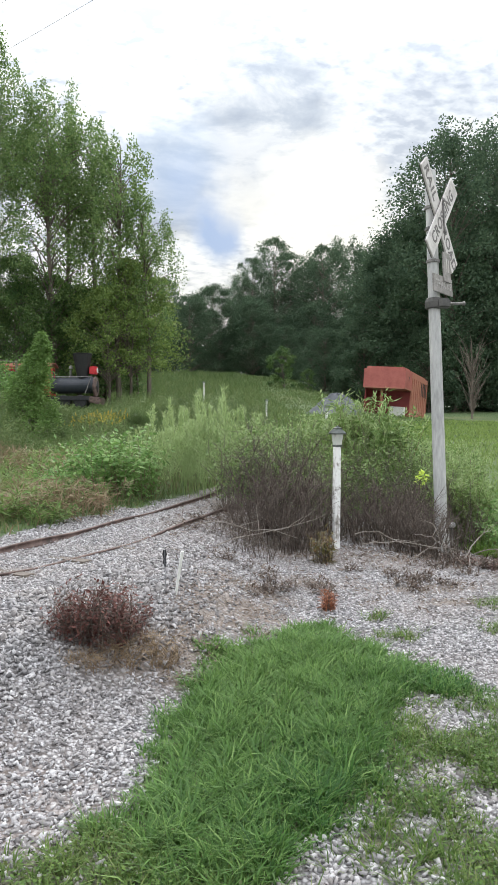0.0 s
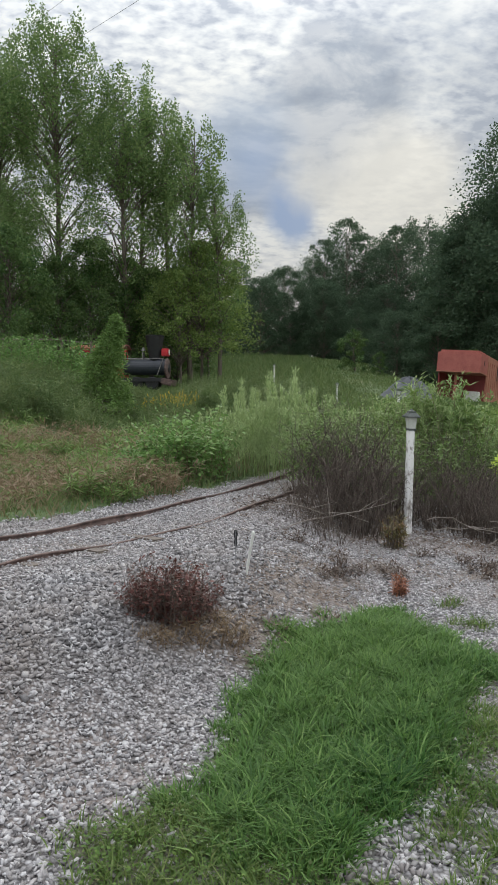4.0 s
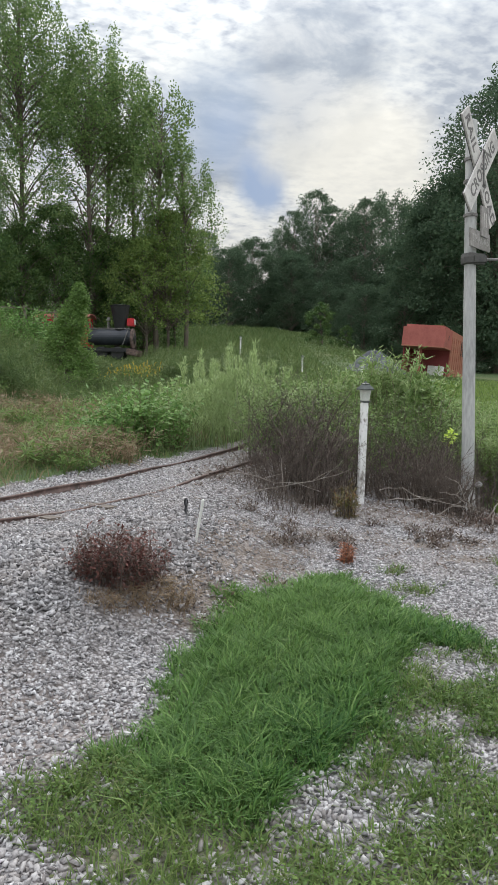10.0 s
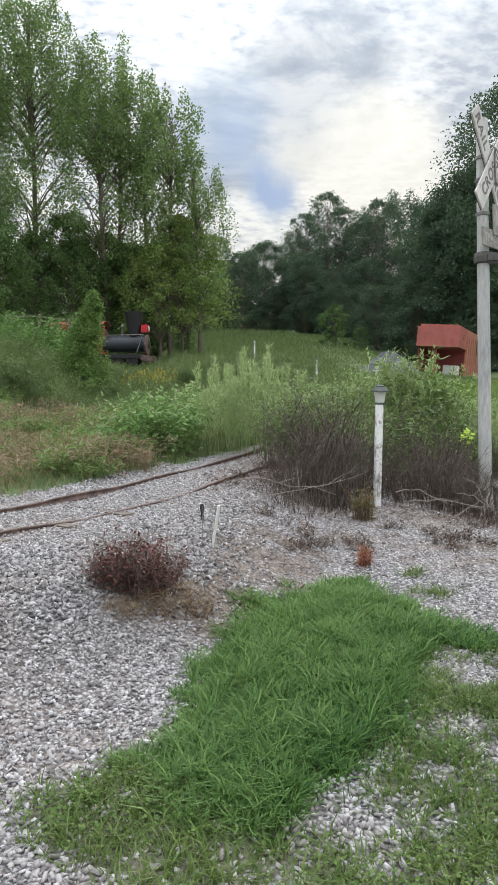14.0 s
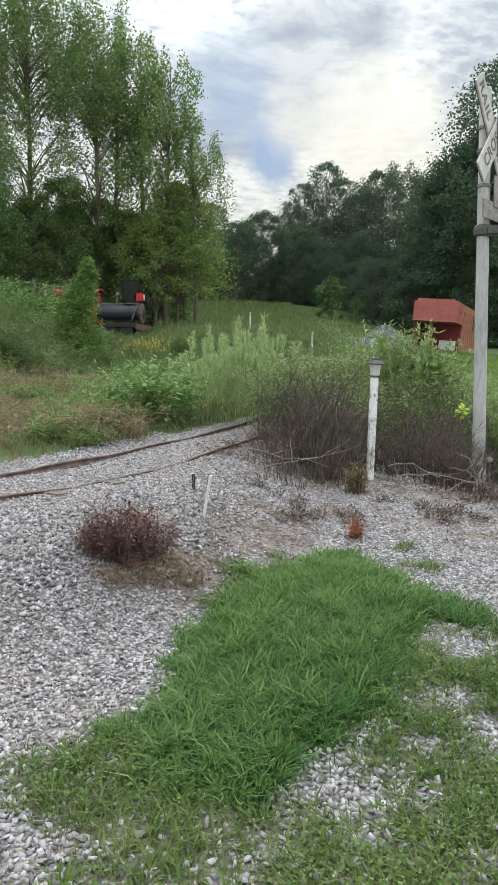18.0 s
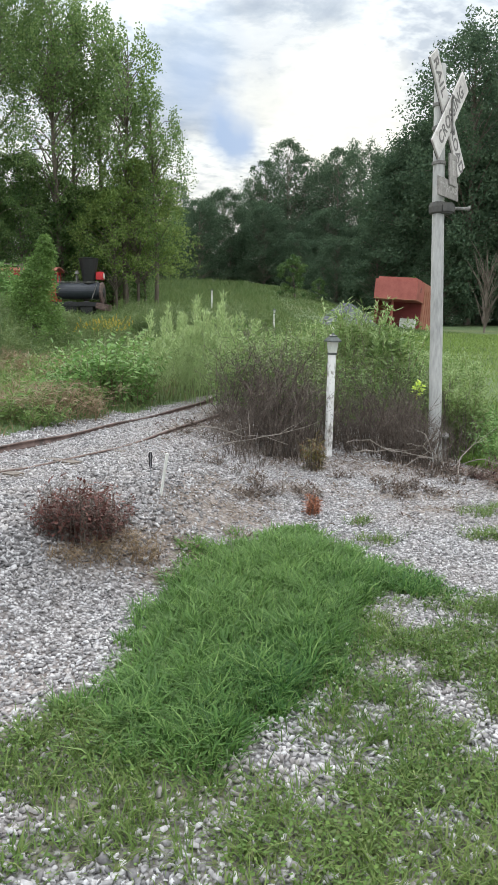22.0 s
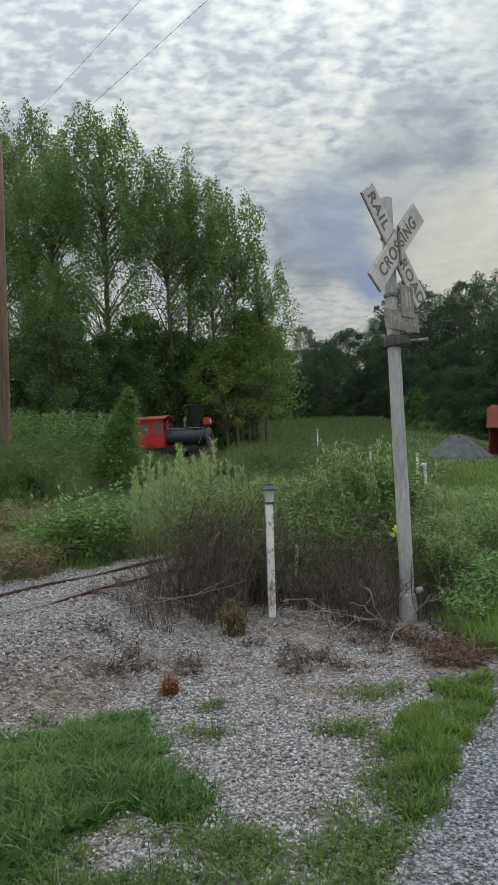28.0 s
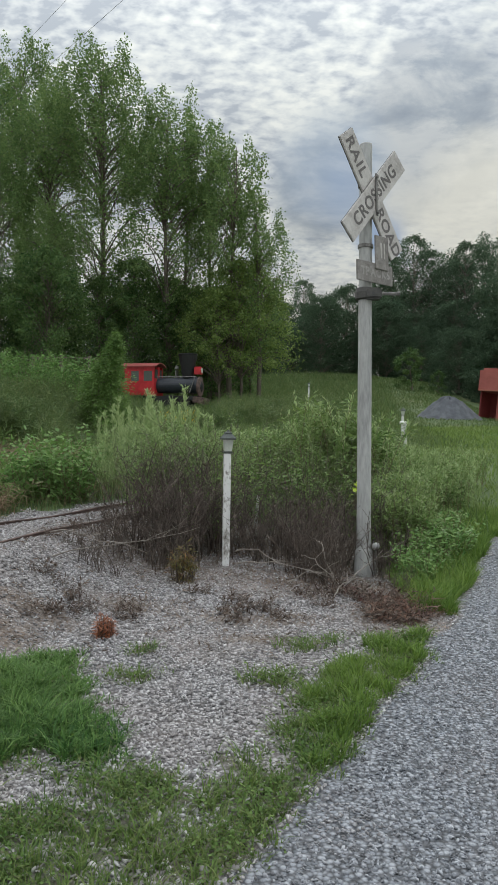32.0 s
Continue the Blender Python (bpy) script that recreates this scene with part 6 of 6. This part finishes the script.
def stones(name, x, y, size, mat, label, rng):
    """Crushed stones: boxes with every corner moved, tumbled and half sunk."""
    n = len(x)
    cube = np.array([(a, b, c) for a in (-1, 1) for b in (-1, 1) for c in (-1, 1)], float)
    v = cube[None] * rng.uniform(0.35, 1.0, (n, 8, 3)) * (size * 0.5)[:, None, None] * np.stack([rng.uniform(0.9, 1.6, n), rng.uniform(0.65, 1.1, n), rng.uniform(0.26, 0.55, n)], 1)[:, None]
    q = rng.normal(size=(n, 4)) * np.array([1, 0.45, 0.45, 1.0])
    q /= np.linalg.norm(q, axis=1, keepdims=True)
    w, a, b, c = q.T
    rot = np.stack([1 - 2 * (b * b + c * c), 2 * (a * b - c * w), 2 * (a * c + b * w), 2 * (a * b + c * w), 1 - 2 * (a * a + c * c), 2 * (b * c - a * w), 2 * (a * c - b * w), 2 * (b * c + a * w), 1 - 2 * (a * a + b * b)], 1).reshape(n, 3, 3)
    v = np.einsum("nij,nkj->nki", rot, v)
    v += np.stack([x, y, land(x, y) + size * rng.uniform(-0.05, 0.3, n)], 1)[:, None]
    f = np.array([(0, 1, 3, 2), (4, 6, 7, 5), (0, 4, 5, 1), (2, 3, 7, 6), (0, 2, 6, 4), (1, 5, 7, 3)])
    faces = (np.arange(n)[:, None, None] * 8 + f[None]).reshape(-1, 4)
    return tagged(new(name, mesh_np(name, v.reshape(-1, 3), faces, mat)), label, "gravel", kind="stuff")


def gravel():
    rng = np.random.default_rng(77)
    x, y = scatter(rng, 190000, -6.0, 1.3, 0.6, 8.2)
    lawn, verge, field = cover(x + rng.normal(0, 0.03, len(x)), y + rng.normal(0, 0.03, len(x)))
    near = np.exp(-((y - 2.0) / 3.5).clip(0))
    k = (lawn < 0.5) & (rng.random(len(x)) > verge * 0.8) & (field < 0.5) & (on_drive(x, y) < 0.02) & (rng.random(len(x)) < 0.45 + 0.55 * near) & (rng.random(len(x)) > 0.6 * litter(x, y))
    x, y = x[k], y[k]
    n = len(x)
    bank = on_bank(x, y)
    near = 1 - smooth_step(y, 1.6, 3.4)
    size = np.clip(rng.lognormal(math.log(0.0155), 0.3, n), 0.007, 0.027) * (1 + 0.75 * np.maximum(bank, 0.4 * near))
    k = rng.random(n) < bank
    stones("gravel_stones", x[~k], y[~k], size[~k], M_STONE, "loose pale grey crushed limestone", rng)
    stones("bank_ballast", x[k], y[k], size[k], M_SHADED_BALLAST, "coarse ballast on the track bank, coloured darker as backlit", rng)
    x, y = scatter(rng, 130000, -0.4, 4.6, 0.8, 9.5)
    d = on_drive(x, y)
    k = (d > 0.04 + 0.1 * (rng.random(len(x)) - 0.5)) & (d < 3.4) & (rng.random(len(x)) < np.exp(-((y - 3.0) / 3.5).clip(0)))
    x, y = x[k], y[k]
    n = len(x)
    stones("drive_gravel", x, y, np.clip(rng.lognormal(math.log(0.012), 0.28, n), 0.006, 0.02), M_DRIVE_STONE, "blue-grey crushed stone of the driveway", rng)


gravel()


def fallen_branches():
    """Pale dead boughs lying at the foot of the brush."""
    rng = np.random.default_rng(41)
    ways = [((-0.35, 6.15, 0.12), (0.45, 5.95, 0.1)), ((0.05, 5.95, 0.05), (0.55, 5.9, 0.12)), ((0.4, 5.5, 0.02), (0.52, 5.95, 0.12)), ((0.5, 5.85, 0.05), (0.95, 6.15, 0.32)), ((0.15, 6.2, 0.25), (0.5, 5.8, 0.08)), ((0.45, 5.9, 0.05), (0.3, 6.4, 0.35)), ((-1.8, 5.6, 0.02), (-0.7, 6.1, 0.42)), ((-0.4, 6.3, 0.2), (0.1, 6.0, 0.15)), ((-1.9, 5.9, 0.1), (-1.1, 5.75, 0.3)), ((0.55, 5.85, 0.05), (0.75, 5.2, 0.1))]
    for a, b in ways:
        s = np.linspace(0, 1, 9)[:, None]
        a, b = np.array(a), np.array(b)
        line = a * (1 - s) + b * s
        line += np.cumsum(rng.normal(0, 0.012, (9, 3)), 0)
        line[:, 2] += 0.06 * np.sin(s[:, 0] * math.pi) + land(line[:, 0], line[:, 1])
        side = []
        for j in (3, 5, 6):
            d = (b - a) * 0.25 + rng.normal(0, 0.09, 3)
            q = np.linspace(0, 1, 9)[:, None]
            side.append(line[j] + d * q + np.cumsum(rng.normal(0, 0.006, (9, 3)), 0) * q)
        lines = np.stack([line] + side)
        radii = np.linspace(1, 0.35, 9)[None] * np.array([[0.006], [0.003], [0.003], [0.0025]])
        v, f = tubes(lines, radii, 5)
        ob = thing("fallen_branch", Matrix(), "thin pale dead branch lying at the foot of the brush", "branch", "fallen branches")
        child("bough", mesh_np("bough", v, f, M_DRYWOOD, True), ob)


M_DRYWOOD = worn("bleached_wood", [(0.15, 0.125, 0.11), (0.26, 0.23, 0.205), (0.34, 0.31, 0.28)], 0.85, 10)
fallen_branches()


def loose_stones():
    """The nearest single stones at the edge of the grass."""
    rng = np.random.default_rng(91)
    shapes = []
    cube = np.array([(a, b, c) for a in (-1, 1) for b in (-1, 1) for c in (-1, 1)], float)
    f = np.array([(0, 1, 3, 2), (4, 6, 7, 5), (0, 4, 5, 1), (2, 3, 7, 6), (0, 2, 6, 4), (1, 5, 7, 3)])
    for i in range(8):
        shapes.append(mesh_np("stone", cube * rng.uniform(0.4, 1.0, (8, 3)) * np.array([0.015, 0.011, 0.006]), f, M_LOOSE))
    made = 0
    while made < 280:
        x, y = rng.uniform(-3.3, -1.2), rng.uniform(1.2, 2.6)
        lawn, verge, _ = cover(np.array([x]), np.array([y]))
        if lawn[0] > 0.3 or verge[0] > 0.6:
            continue
        st = child("stone", shapes[made % 8], ground)
        k = rng.uniform(0.5, 1.05)
        st.matrix_world = Matrix.Translation((x, y, float(land(x, y)) + 0.011)) @ Euler((rng.normal(0, 0.3), rng.normal(0, 0.3), rng.uniform(0, 6.28))).to_matrix().to_4x4() @ Matrix.Diagonal((k, k, k, 1))
        made += 1


def loose_stone_mat():
    m, t, b = material("loose_limestone")
    oi = t.nodes.new("ShaderNodeObjectInfo")
    c = ramp(t, oi.outputs["Random"], [(i / 4, g) for i, g in enumerate(GRAVEL)])
    co = t.nodes.new("ShaderNodeTexCoord").outputs["Object"]
    c = mix(t, 0.35, c, ramp(t, noise_tex(t, co, 90, 3, 0.6), [(0.3, (0.2, 0.2, 0.2)), (0.7, (0.9, 0.9, 0.9))]), "OVERLAY")
    t.links.new(c, b.inputs["Base Color"])
    b.inputs["Roughness"].default_value = 0.85
    return m


M_LOOSE = loose_stone_mat()
loose_stones()
